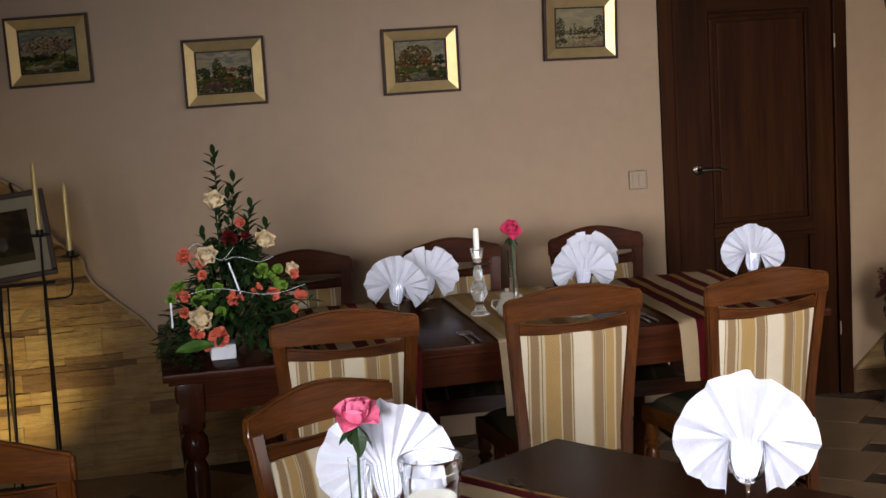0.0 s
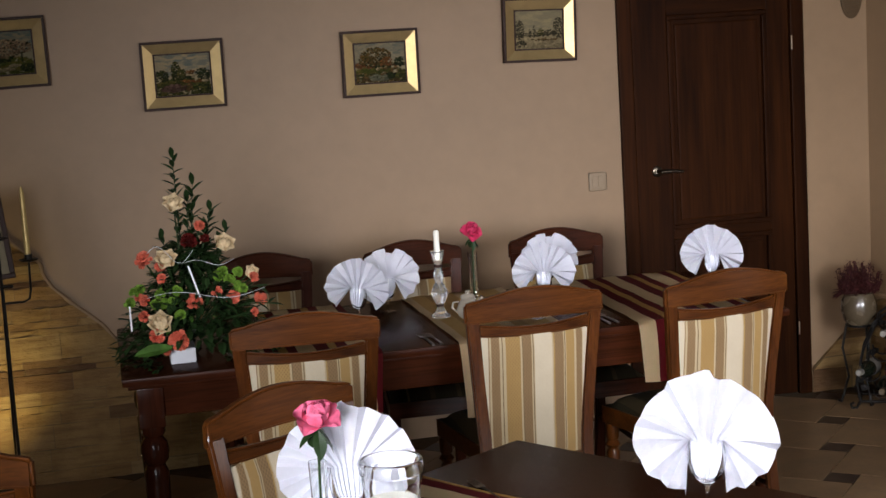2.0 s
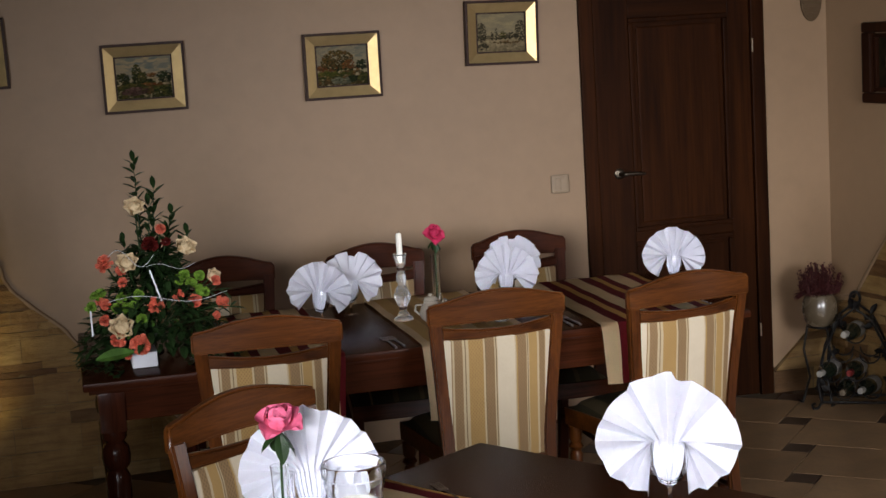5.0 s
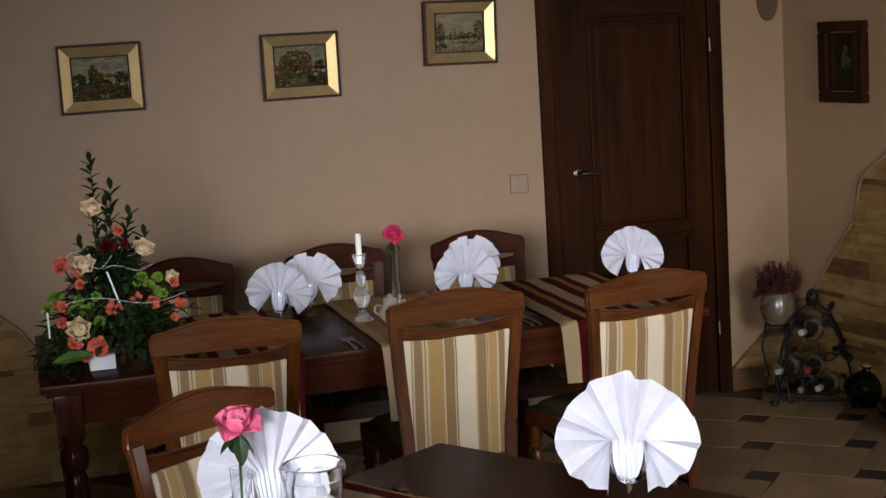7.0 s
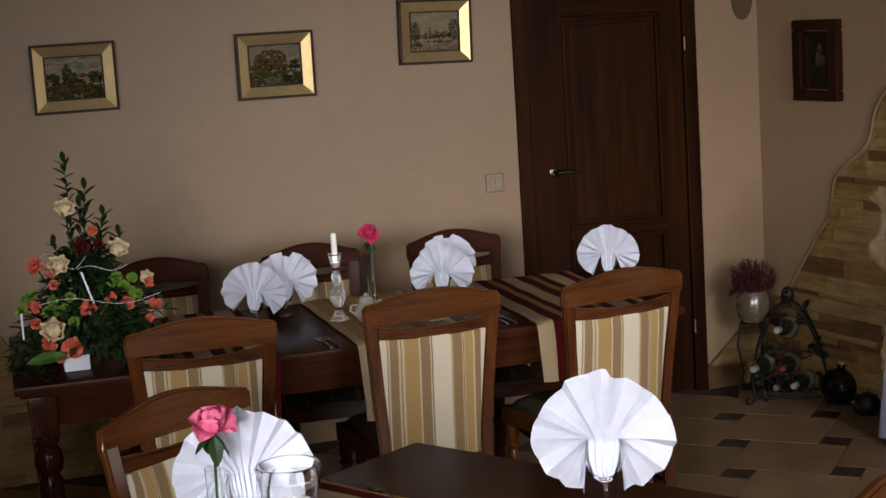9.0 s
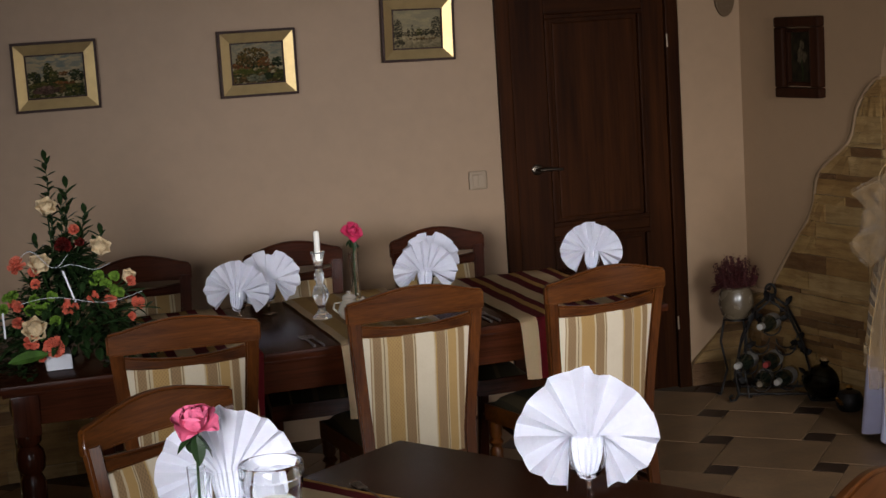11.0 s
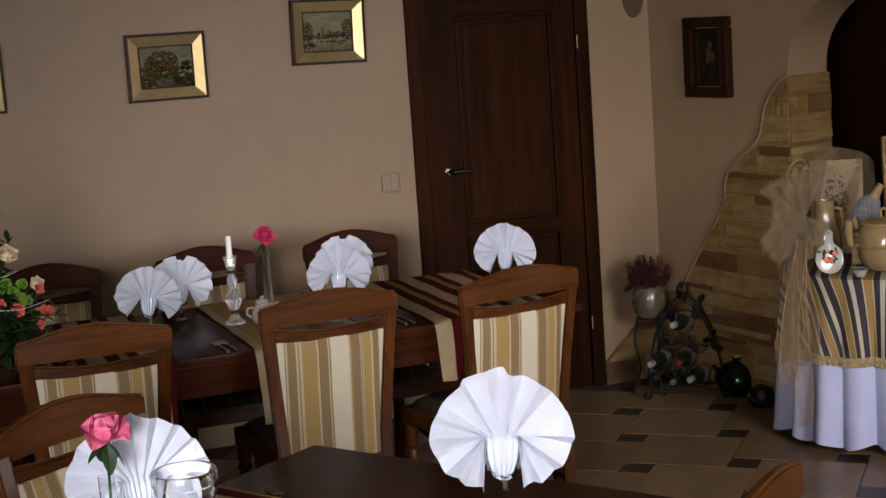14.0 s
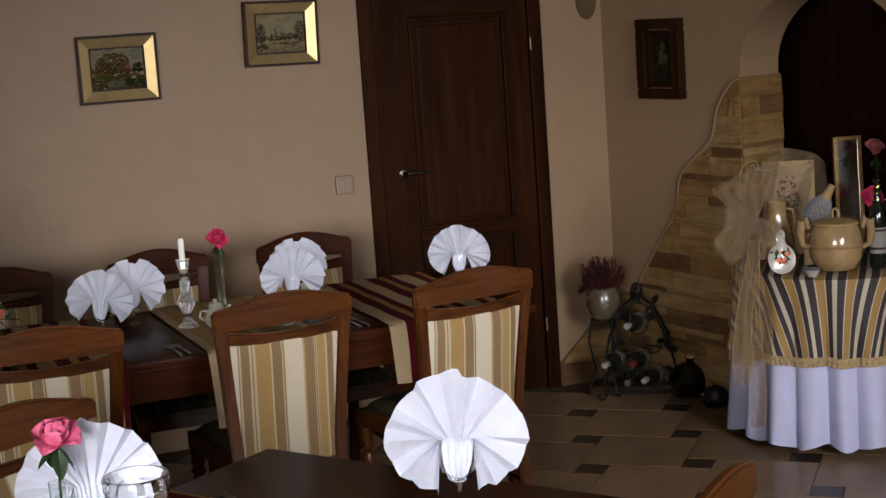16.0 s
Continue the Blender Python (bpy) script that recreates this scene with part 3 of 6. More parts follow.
# ---- door ----
def door():
    d = thing("door_1", "closed dark walnut panel door with bronze lever handle", "door", m=pose(0, BACK, 0), kind="structure")
    x0, x1, top = DOOR_X0, DOOR_X1, DOOR_TOP
    for name, a, b, z0, z1, mt in (("casing", 2.237, x0, 0, top + 0.07, DOOR_Z), ("casing", x1, 3.109, 0, top + 0.07, DOOR_Z), ("casing", x0, x1, top, top + 0.07, DOOR_X)):
        part(name, boxed(a, b, -0.022, 0.19, z0, z1, 0.005), mt, d)
    leaf_y = -0.010
    parts = [("stile", x0 + 0.004, 2.465, 0.006, top - 0.004, DOOR_Z), ("stile", 2.935, x1 - 0.004, 0.006, top - 0.004, DOOR_Z),
             ("rail", 2.465, 2.935, 1.765, top - 0.004, DOOR_X), ("rail", 2.465, 2.935, 0.775, 0.815, DOOR_X), ("rail", 2.465, 2.935, 0.006, 0.16, DOOR_X)]
    for name, a, b, z0, z1, mt in parts:
        part(name, boxed(a, b, leaf_y, leaf_y + 0.045, z0, z1, 0.003), mt, d)
    for z0, z1 in ((0.815, 1.765), (0.16, 0.775)):
        part("panel", boxed(2.465, 2.935, leaf_y + 0.016, leaf_y + 0.036, z0, z1), DOOR_Z, d)
        part("raised_field", boxed(2.505, 2.895, leaf_y + 0.006, leaf_y + 0.018, z0 + 0.04, z1 - 0.04, 0.006), DOOR_Z, d)
        for a, b, c, e in ((2.465, 2.935, z1 - 0.022, z1), (2.465, 2.935, z0, z0 + 0.022), (2.465, 2.487, z0 + 0.022, z1 - 0.022), (2.913, 2.935, z0 + 0.022, z1 - 0.022)):
            part("moulding", boxed(a, b, leaf_y - 0.006, leaf_y + 0.016, c, e, 0.005), DOOR_Z, d)
    h = part("door_handle", tube(bmesh.new(), [(2.397, leaf_y, 1.085), (2.397, -0.045, 1.085), (2.402, -0.052, 1.085), (2.452, -0.055, 1.086), (2.505, -0.050, 1.08)], [0.009, 0.009, 0.010, 0.008, 0.006], 10), BRONZE, d, "dark bronze lever handle", True)
    part("rose_plate", lathe(bmesh.new(), [(0.024, 0), (0.024, 0.006), (0.018, 0.010)], 20, pose(2.397, leaf_y, 1.085, 90)), BRONZE, h, "", True)
    for z in (0.311, 1.613):
        part("hinge", tube(bmesh.new(), [(x1 + 0.004, -0.024, z - 0.03), (x1 + 0.004, -0.024, z + 0.03)], 0.004, 8), PLASTIC, d, "", True)


door()

# light switch and vent
sw = thing("light_switch", "cream plastic double light switch on the wall", "switch", m=pose(2.12, BACK, 1.063))
part("surround", boxed(-0.041, 0.041, -0.010, 0, -0.041, 0.041, 0.009), PLASTIC, sw)
for a in (-0.027, 0.001):
    part("rocker", boxed(a, a + 0.026, -0.014, -0.008, -0.027, 0.027, 0.003), PLASTIC, sw)
vent = thing("wall_vent", "brown plastic oval wall vent with slats", "vent", m=pose(3.350, BACK, 1.80))
bm = slab(bmesh.new(), [(0.052 * math.cos(a), 0.10 * math.sin(a)) for a in np.linspace(0, 2 * math.pi, 28, endpoint=False)], -0.014, 0, None, 0.004)
part("rim", bm, VENT, vent)
for k in range(9):
    z = -0.075 + k * 0.019
    w = 0.043 * math.sqrt(max(0.05, 1 - (z / 0.09) ** 2))
    part("slat", boxed(-w, w, -0.020, -0.013, z - 0.005, z + 0.005, 0.002), VENT, vent)


# ---- pictures ----
def canvas(w, h, paint_at, nx=56, nz=44):
    """A canvas w by h with paint laid on it by paint_at(u, v)."""
    bm = bmesh.new()
    lay = bm.verts.layers.float_color.new("paint")
    g = sheet(bm, lambda u, v: ((u - 0.5) * w, 0, (v - 0.5) * h), nx, nz)
    for i, col in enumerate(g):
        for j, vert in enumerate(col):
            vert[lay] = (*paint_at(i / nx, j / nz), 1)
    return bm


def fbm(x, y, s, seed):
    return noise.fractal(Vector((x * s, y * s, seed * 7.3)), 0.8, 2.1, 4)


def tint(a, b, t):
    t = max(0, min(1, t))
    return tuple(p + (q - p) * t for p, q in zip(a, b))


def blob(u, v, cx, cy, rx, ry, seed, rough=0.45):
    d = math.hypot((u - cx) / rx, (v - cy) / ry)
    return d + rough * fbm(u, v, 9, seed) < 1


def oil_landscape(seed, sky, cloud, masses):
    """Lays many small brush dabs over a sky; masses go from the back to the front. Returns the colour at (u, v)."""
    rnd, (nv, nu) = np.random.RandomState(seed), (92, 120)
    vv, uu = np.mgrid[0:nv, 0:nu]
    vv, uu = vv / (nv - 1), uu / (nu - 1)
    img = np.array(sky[0])[None, None] + (np.array(sky[1]) - np.array(sky[0]))[None, None] * np.clip((vv - 0.45) / 0.55, 0, 1)[..., None]

    def dab(u, v, w, h, color, turn=0.0):
        x0, x1 = max(0, int((u - 2 * w) * nu)), min(nu, int((u + 2 * w) * nu) + 2)
        y0, y1 = max(0, int((v - 2 * max(w, h)) * nv)), min(nv, int((v + 2 * max(w, h)) * nv) + 2)
        if x1 <= x0 or y1 <= y0:
            return
        du, dv = uu[y0:y1, x0:x1] - u, vv[y0:y1, x0:x1] - v
        a, b = du * math.cos(turn) + dv * math.sin(turn), -du * math.sin(turn) + dv * math.cos(turn)
        k = np.clip(1.6 - 1.3 * ((a / w) ** 2 + (b / h) ** 2), 0, 0.9)[..., None]
        img[y0:y1, x0:x1] = img[y0:y1, x0:x1] * (1 - k) + np.array(color) * k
    for _ in range(170):
        dab(rnd.rand(), 0.5 + 0.5 * rnd.rand(), 0.09, 0.035, tint(cloud, sky[1], rnd.rand()), rnd.uniform(-0.3, 0.3))
    for cu, cv, ru, rv, count, size, palette in masses:
        for _ in range(count):
            a, q = rnd.uniform(0, 2 * math.pi), math.sqrt(rnd.rand())
            du, dv = q * math.cos(a), q * math.sin(a)
            lit = 0.48 + 0.5 * max(0, 0.4 * dv - 0.3 * du + 0.5) * rnd.uniform(0.5, 1.4)
            c = palette[rnd.randint(len(palette))]
            dab(cu + ru * du, cv + rv * dv, size * rnd.uniform(0.6, 1.3), size * rnd.uniform(0.4, 0.9), tuple(lit * x for x in c), rnd.uniform(-0.9, 0.9))
    return lambda u, v: tuple(img[round(v * (nv - 1)), round(u * (nu - 1))])


PINE, MOSS, GRASS = ((0.018, 0.030, 0.012), (0.03, 0.045, 0.016), (0.012, 0.02, 0.01)), ((0.05, 0.065, 0.02), (0.09, 0.085, 0.025), (0.03, 0.04, 0.012)), ((0.075, 0.095, 0.02), (0.05, 0.07, 0.016), (0.12, 0.12, 0.03))
RUST, EARTH, PLUM = ((0.16, 0.055, 0.02), (0.10, 0.06, 0.02), (0.20, 0.09, 0.03)), ((0.10, 0.065, 0.03), (0.16, 0.10, 0.045), (0.06, 0.045, 0.02)), ((0.09, 0.05, 0.06), (0.06, 0.035, 0.035), (0.14, 0.09, 0.10))
PALE_GROUND, STREAM, WHITES = ((0.30, 0.27, 0.22), (0.22, 0.20, 0.16), (0.36, 0.33, 0.28)), ((0.14, 0.16, 0.15), (0.09, 0.11, 0.10), (0.20, 0.21, 0.19)), ((0.40, 0.36, 0.30), (0.32, 0.28, 0.24), (0.46, 0.42, 0.36))
BLOSSOM, OAK, GREYS = ((0.30, 0.24, 0.20), (0.40, 0.34, 0.30), (0.14, 0.10, 0.08), (0.22, 0.16, 0.14)), ((0.11, 0.085, 0.025), (0.065, 0.055, 0.018), (0.15, 0.085, 0.025), (0.04, 0.035, 0.014)), ((0.05, 0.05, 0.04), (0.035, 0.035, 0.028), (0.09, 0.085, 0.07))
SCENES = {
    "orchard": (oil_landscape(3, ((0.24, 0.25, 0.24), (0.08, 0.14, 0.20)), (0.26, 0.25, 0.23), [
        (0.5, 0.16, 0.6, 0.26, 420, 0.045, GRASS), (0.25, 0.34, 0.35, 0.06, 90, 0.035, PINE), (0.5, 0.60, 0.50, 0.22, 260, 0.035, PINE + BLOSSOM), (0.45, 0.62, 0.42, 0.19, 330, 0.020, BLOSSOM),
        (0.80, 0.40, 0.016, 0.13, 26, 0.016, PINE), (0.35, 0.12, 0.30, 0.03, 60, 0.035, PALE_GROUND), (0.66, 0.20, 0.10, 0.02, 26, 0.025, PALE_GROUND), (0.88, 0.14, 0.12, 0.10, 60, 0.03, PINE)]), "an orchard in white blossom"),
    "cottage": (oil_landscape(11, ((0.33, 0.31, 0.28), (0.13, 0.18, 0.24)), (0.40, 0.35, 0.29), [
        (0.5, 0.14, 0.6, 0.28, 420, 0.045, MOSS), (0.10, 0.47, 0.15, 0.15, 130, 0.025, PINE + MOSS), (0.88, 0.50, 0.15, 0.14, 130, 0.025, PINE), (0.37, 0.58, 0.085, 0.24, 170, 0.022, PINE + MOSS), (0.48, 0.50, 0.08, 0.14, 90, 0.022, MOSS),
        (0.66, 0.47, 0.075, 0.045, 46, 0.020, WHITES), (0.645, 0.555, 0.085, 0.045, 60, 0.018, RUST), (0.60, 0.43, 0.06, 0.03, 30, 0.02, PINE), (0.64, 0.33, 0.24, 0.035, 70, 0.022, RUST), (0.90, 0.33, 0.06, 0.02, 18, 0.02, WHITES),
        (0.28, 0.30, 0.25, 0.05, 70, 0.03, MOSS), (0.32, 0.17, 0.24, 0.09, 130, 0.03, PLUM), (0.60, 0.18, 0.06, 0.10, 40, 0.025, EARTH), (0.84, 0.16, 0.17, 0.09, 90, 0.03, PINE + GRASS)]), "a red-roofed cottage among trees"),
    "great tree": (oil_landscape(23, ((0.30, 0.29, 0.26), (0.13, 0.16, 0.19)), (0.31, 0.29, 0.26), [
        (0.5, 0.14, 0.6, 0.28, 400, 0.045, EARTH + MOSS), (0.5, 0.44, 0.52, 0.06, 120, 0.03, RUST + PINE), (0.88, 0.50, 0.09, 0.14, 80, 0.025, PINE), (0.10, 0.46, 0.10, 0.09, 50, 0.025, RUST), (0.42, 0.50, 0.03, 0.20, 50, 0.018, PINE),
        (0.42, 0.68, 0.30, 0.22, 420, 0.024, OAK), (0.20, 0.58, 0.12, 0.12, 80, 0.022, OAK), (0.63, 0.52, 0.12, 0.12, 70, 0.022, RUST), (0.30, 0.30, 0.30, 0.05, 80, 0.03, GRASS), (0.45, 0.36, 0.03, 0.05, 14, 0.018, WHITES),
        (0.50, 0.12, 0.22, 0.08, 90, 0.035, STREAM), (0.72, 0.16, 0.10, 0.09, 50, 0.03, PINE), (0.92, 0.16, 0.10, 0.10, 50, 0.03, MOSS)]), "a broad autumn tree by a stream"),
    "winter": (oil_landscape(31, ((0.30, 0.28, 0.24), (0.22, 0.22, 0.21)), (0.32, 0.30, 0.25), [
        (0.5, 0.14, 0.6, 0.24, 400, 0.045, PALE_GROUND), (0.5, 0.38, 0.50, 0.05, 110, 0.025, GREYS), (0.08, 0.50, 0.11, 0.26, 150, 0.022, GREYS), (0.92, 0.52, 0.12, 0.28, 170, 0.022, GREYS), (0.40, 0.45, 0.025, 0.17, 44, 0.016, GREYS), (0.31, 0.42, 0.022, 0.11, 30, 0.016, GREYS),
        (0.54, 0.44, 0.06, 0.10, 50, 0.018, MOSS), (0.72, 0.42, 0.12, 0.07, 60, 0.02, GREYS), (0.12, 0.14, 0.12, 0.08, 50, 0.025, GREYS), (0.62, 0.24, 0.30, 0.03, 40, 0.025, EARTH)]), "a pale winter park"),
}


def framed_painting(kind, x, z, w, h, tilt=0.0):
    paint_at, words = SCENES[kind]
    p = thing("framed_painting", f"gilt framed oil painting of {words}", "painting", "paintings along the wall", pose(x, BACK, z, 0, tilt, 0))
    band, rim = 0.040, 0.011
    # dark outer rim, four mitred gilt slopes, dark inner fillet
    for a, b, c, d in ((-w / 2, w / 2, h / 2 - rim, h / 2), (-w / 2, w / 2, -h / 2, -h / 2 + rim), (-w / 2, -w / 2 + rim, -h / 2 + rim, h / 2 - rim), (w / 2 - rim, w / 2, -h / 2 + rim, h / 2 - rim)):
        part("outer_rim", boxed(a, b, -0.034, -0.001, c, d, 0.002), FRAME_DARK, p)
    ow, oh = w / 2 - rim, h / 2 - rim
    iw, ih = ow - band, oh - band
    o = [(-ow, -oh), (ow, -oh), (ow, oh), (-ow, oh)]
    i = [(-iw, -ih), (iw, -ih), (iw, ih), (-iw, ih)]
    for k in range(4):
        bm = bmesh.new()
        k2 = (k + 1) % 4
        ring = []
        for (px, pz), y in ((o[k], -0.031), (o[k2], -0.031), (i[k2], -0.016), (i[k], -0.016)):
            ring.append(bm.verts.new((px, y, pz)))
        bm.faces.new(ring)
        back = [bm.verts.new((v.co.x, -0.004, v.co.z)) for v in ring]
        for q in range(4):
            bm.faces.new((ring[(q + 1) % 4], ring[q], back[q], back[(q + 1) % 4]))
        part("gilt_moulding", bm, GOLD, p)
    f = 0.006
    for a, b, c, d in ((-iw, iw, ih - f, ih), (-iw, iw, -ih, -ih + f), (-iw, -iw + f, -ih + f, ih - f), (iw - f, iw, -ih + f, ih - f)):
        part("inner_fillet", boxed(a, b, -0.019, -0.006, c, d, 0.001), FRAME_DARK, p)
    part("canvas", canvas(2 * iw - 2 * f, 2 * ih - 2 * f, paint_at, 100, 76), PAINT, p, at=pose(0, -0.010, 0))


framed_painting("orchard", -0.333, 1.782, 0.330, 0.282, -0.8)
framed_painting("cottage", 0.361, 1.651, 0.336, 0.280, 0.0)
framed_painting("great tree", 1.183, 1.645, 0.328, 0.277, 0.3)
framed_painting("winter", 1.885, 1.740, 0.325, 0.275, 1.4)


def dark_picture():
    """Small deep-framed picture of pale flowers on a dark ground."""
    p = thing("framed_picture", "small dark wooden framed picture of pale flowers", "picture", m=CORNER @ pose(0.432, 0, 1.511))
    w, h = 0.287, 0.352
    for a, b, c, d in ((-w / 2, w / 2, h / 2 - 0.045, h / 2), (-w / 2, w / 2, -h / 2, -h / 2 + 0.045), (-w / 2, -w / 2 + 0.055, -h / 2 + 0.045, h / 2 - 0.045), (w / 2 - 0.055, w / 2, -h / 2 + 0.045, h / 2 - 0.045)):
        part("frame_bar", boxed(a, b, -0.045, -0.001, c, d, 0.010), NICHE_WOOD, p)
    w2, h2 = w / 2 - 0.06, h / 2 - 0.05
    for a, b, c, d in ((-w2, w2, h2 - 0.018, h2), (-w2, w2, -h2, -h2 + 0.018), (-w2, -w2 + 0.016, -h2 + 0.018, h2 - 0.018), (w2 - 0.016, w2, -h2 + 0.018, h2 - 0.018)):
        part("inner_frame", boxed(a, b, -0.026, -0.004, c, d, 0.004), NICHE_WOOD, p, "dark brown inner frame")

    def at(u, v):
        c = tint((0.012, 0.010, 0.008), (0.03, 0.025, 0.018), 0.5 + fbm(u, v, 5, 3))
        for cx, cy, r in ((0.45, 0.55, 0.16), (0.6, 0.5, 0.12), (0.52, 0.74, 0.11), (0.38, 0.45, 0.09)):
            if blob(u, v, cx, cy, r, r * 0.8, cx * 9, 0.35):
                c = tint((0.05, 0.042, 0.035), (0.13, 0.11, 0.095), 0.5 + fbm(u, v, 18, 2))
        if abs(u - 0.5 - 0.03 * math.sin(v * 9)) < 0.02 and v < 0.5:
            c = (0.03, 0.05, 0.02)
        return c
    part("canvas", canvas(2 * w2 - 0.03, 2 * h2 - 0.034, at, 30, 34), PAINT, p, at=pose(0, -0.008, 0))


dark_picture()


# ---- chairs ----
def turned_leg(bm, x, y, top, r=0.022, m=None):
    prof = [(r * 0.55, 0), (r * 0.62, 0.02), (r * 0.8, top * 0.45), (r * 1.0, top * 0.72), (r * 0.7, top * 0.76), (r * 1.15, top * 0.80), (r * 0.75, top * 0.84), (r * 1.0, top * 0.87), (r * 1.0, top)]
    return lathe(bm, prof, 14, pose(x, y, 0))


def dining_chair(W, H, across, upright, label, group):
    """Faces +y. W: width over the top rail, H: height of the rail's ends."""
    c = thing("dining_chair", label, "chair", group)
    half, low = W / 2, W * 0.418
    yb, zs = -0.205, 0.45

    def lean(z):            # the back curves away above the seat
        k = max(0, (z - zs) / (H - zs))
        return yb - 0.055 * k ** 1.4

    def side(z):            # half width over the posts
        k = max(0, min(1, (z - zs) / (H - zs)))
        return low + (half - low) * k

    for s in (-1, 1):       # back posts run down into the rear legs
        bm = bmesh.new()
        rings = []
        for z in np.linspace(0, H - 0.055, 15):
            xo = s * side(z)
            xi = s * (side(z) - 0.042)
            y = lean(z) if z > zs else yb - 0.05 * ((zs - z) / zs) ** 1.6
            rings.append([bm.verts.new(p) for p in ((xo, y - 0.014, z), (xo, y + 0.014, z), (xi, y + 0.014, z), (xi, y - 0.014, z))])
        for a, b in zip(rings, rings[1:]):
            for k in range(4):
                bm.faces.new((a[k], a[(k + 1) % 4], b[(k + 1) % 4], b[k]))
        bm.faces.new(rings[0]), bm.faces.new(rings[-1])
        bmesh.ops.recalc_face_normals(bm, faces=bm.faces[:])
        bmesh.ops.bevel(bm, geom=[e for e in bm.edges if abs((e.verts[0].co - e.verts[1].co).normalized().z) > 0.8], offset=0.006, segments=2, affect="EDGES")
        part("post", bm, upright, c, smooth=True)

    def bowed(z_low, z_high, x_half, y_off, thick, name, n=20):
        """A rail with a curved upper and lower edge, bowed backwards."""
        bm = bmesh.new()
        ring = []
        for k in range(n + 1):
            u = -1 + 2 * k / n
            x = u * x_half(u)
            z0, z1 = z_low(u), z_high(u)
            y = lean(0.5 * (z0 + z1)) - 0.018 * (1 - u * u) + y_off
            ring.append([bm.verts.new((x, y + d, z)) for d, z in ((-thick / 2, z0), (thick / 2, z0), (thick / 2, z1), (-thick / 2, z1))])
        for a, b in zip(ring, ring[1:]):
            for q in range(4):
                bm.faces.new((a[q], b[q], b[(q + 1) % 4], a[(q + 1) % 4]))
        bm.faces.new(ring[0]), bm.faces.new(ring[-1][::-1])
        bmesh.ops.recalc_face_normals(bm, faces=bm.faces[:])
        bmesh.ops.bevel(bm, geom=[e for e in bm.edges if abs((e.verts[0].co - e.verts[1].co).normalized().x) > 0.5 or len([f for f in e.link_faces if len(f.verts) == 4 and abs(f.normal.x) > 0.8]) == 1], offset=0.007, segments=3, affect="EDGES")
        return part(name, bm, across, c, smooth=True)

    crest = lambda u: H + 0.030 * max(0, math.cos(u * math.pi * 0.62)) ** 1.1 - 0.012 * abs(u) ** 8
    bowed(lambda u: H - 0.078 + 0.006 * math.cos(u * math.pi / 2), crest, lambda u: half, 0.0, 0.026, "top_rail")
    bowed(lambda u: H - 0.124 - 0.008 * math.cos(u * math.pi / 2), lambda u: H - 0.083 - 0.016 * math.cos(u * math.pi / 2), lambda u: side(H - 0.10) - 0.036, 0.0, 0.022, "back_rail")
    bowed(lambda u: 0.345, lambda u: 0.395, lambda u: side(0.37) - 0.036, 0.0, 0.022, "lower_rail")

    # padded back, bowed, narrower at the bottom
    bm = bmesh.new()
    z0, z1 = 0.385, H - 0.128

    def pad(front):
        def at(u, v):
            z = z0 + (z1 - z0) * v
            x = (2 * u - 1) * (side(z) - 0.036)
            dome = (1 - (2 * u - 1) ** 6) * (1 - (2 * v - 1) ** 8)
            y = lean(z) - 0.018 * (1 - (2 * u - 1) ** 2) + (0.006 + 0.016 * dome if front else -0.006 - 0.010 * dome)
            return (x, y, z)
        return at
    a, b = sheet(bm, pad(True), 10, 10), sheet(bm, pad(False), 10, 10)
    bmesh.ops.recalc_face_normals(bm, faces=bm.faces[:])
    part("back_pad", bm, UPHOLSTERY, c, "striped gold, taupe and cream fabric", True)

    # seat
    bm = bmesh.new()
    slab(bm, [(-0.405 * W, -0.2), (0.405 * W, -0.2), (0.5 * W, 0.22), (-0.5 * W, 0.22)], 0.375, 0.435)
    bmesh.ops.transform(bm, matrix=Matrix(((1, 0, 0, 0), (0, 0, 1, 0), (0, 1, 0, 0), (0, 0, 0, 1))), verts=bm.verts[:])
    bmesh.ops.recalc_face_normals(bm, faces=bm.faces[:])
    part("seat_frame", bm, across, c)
    bm = bmesh.new()
    sheet(bm, lambda u, v: ((2 * u - 1) * (0.395 + 0.09 * v) * W, -0.19 + 0.405 * v, 0.436 + 0.05 * ((1 - (2 * u - 1) ** 4) * (1 - (2 * v - 1) ** 4)) ** 0.6), 12, 12)
    part("seat", bm, SEAT_CLOTH, c, "olive and taupe striped padded seat", True)
    for s in (-1, 1):
        part("leg", turned_leg(bmesh.new(), s * (0.5 * W - 0.02), 0.185, 0.376, 0.024), upright, c, smooth=True)
        part("stretcher", tube(bmesh.new(), [(s * (0.5 * W - 0.03), 0.185, 0.17), (s * (low - 0.02), yb - 0.01, 0.19)], 0.010, 8), upright, c, smooth=True)
    return c


TOP_Y = -0.26           # the top rail lies this far behind the seat's middle
NEAR = dining_chair(0.462, 0.932, CHAIR_X, CHAIR_Z, "red-brown wooden dining chair with striped padded back, tucked in", "chairs at the long table")


def chair_at(src, x, y, turn):
    """Puts a chair so that the middle of its top rail stands over (x, y)."""
    return copy_thing(src, pose(x, y, 0, 0, 0, turn) @ pose(0, -TOP_Y, 0))


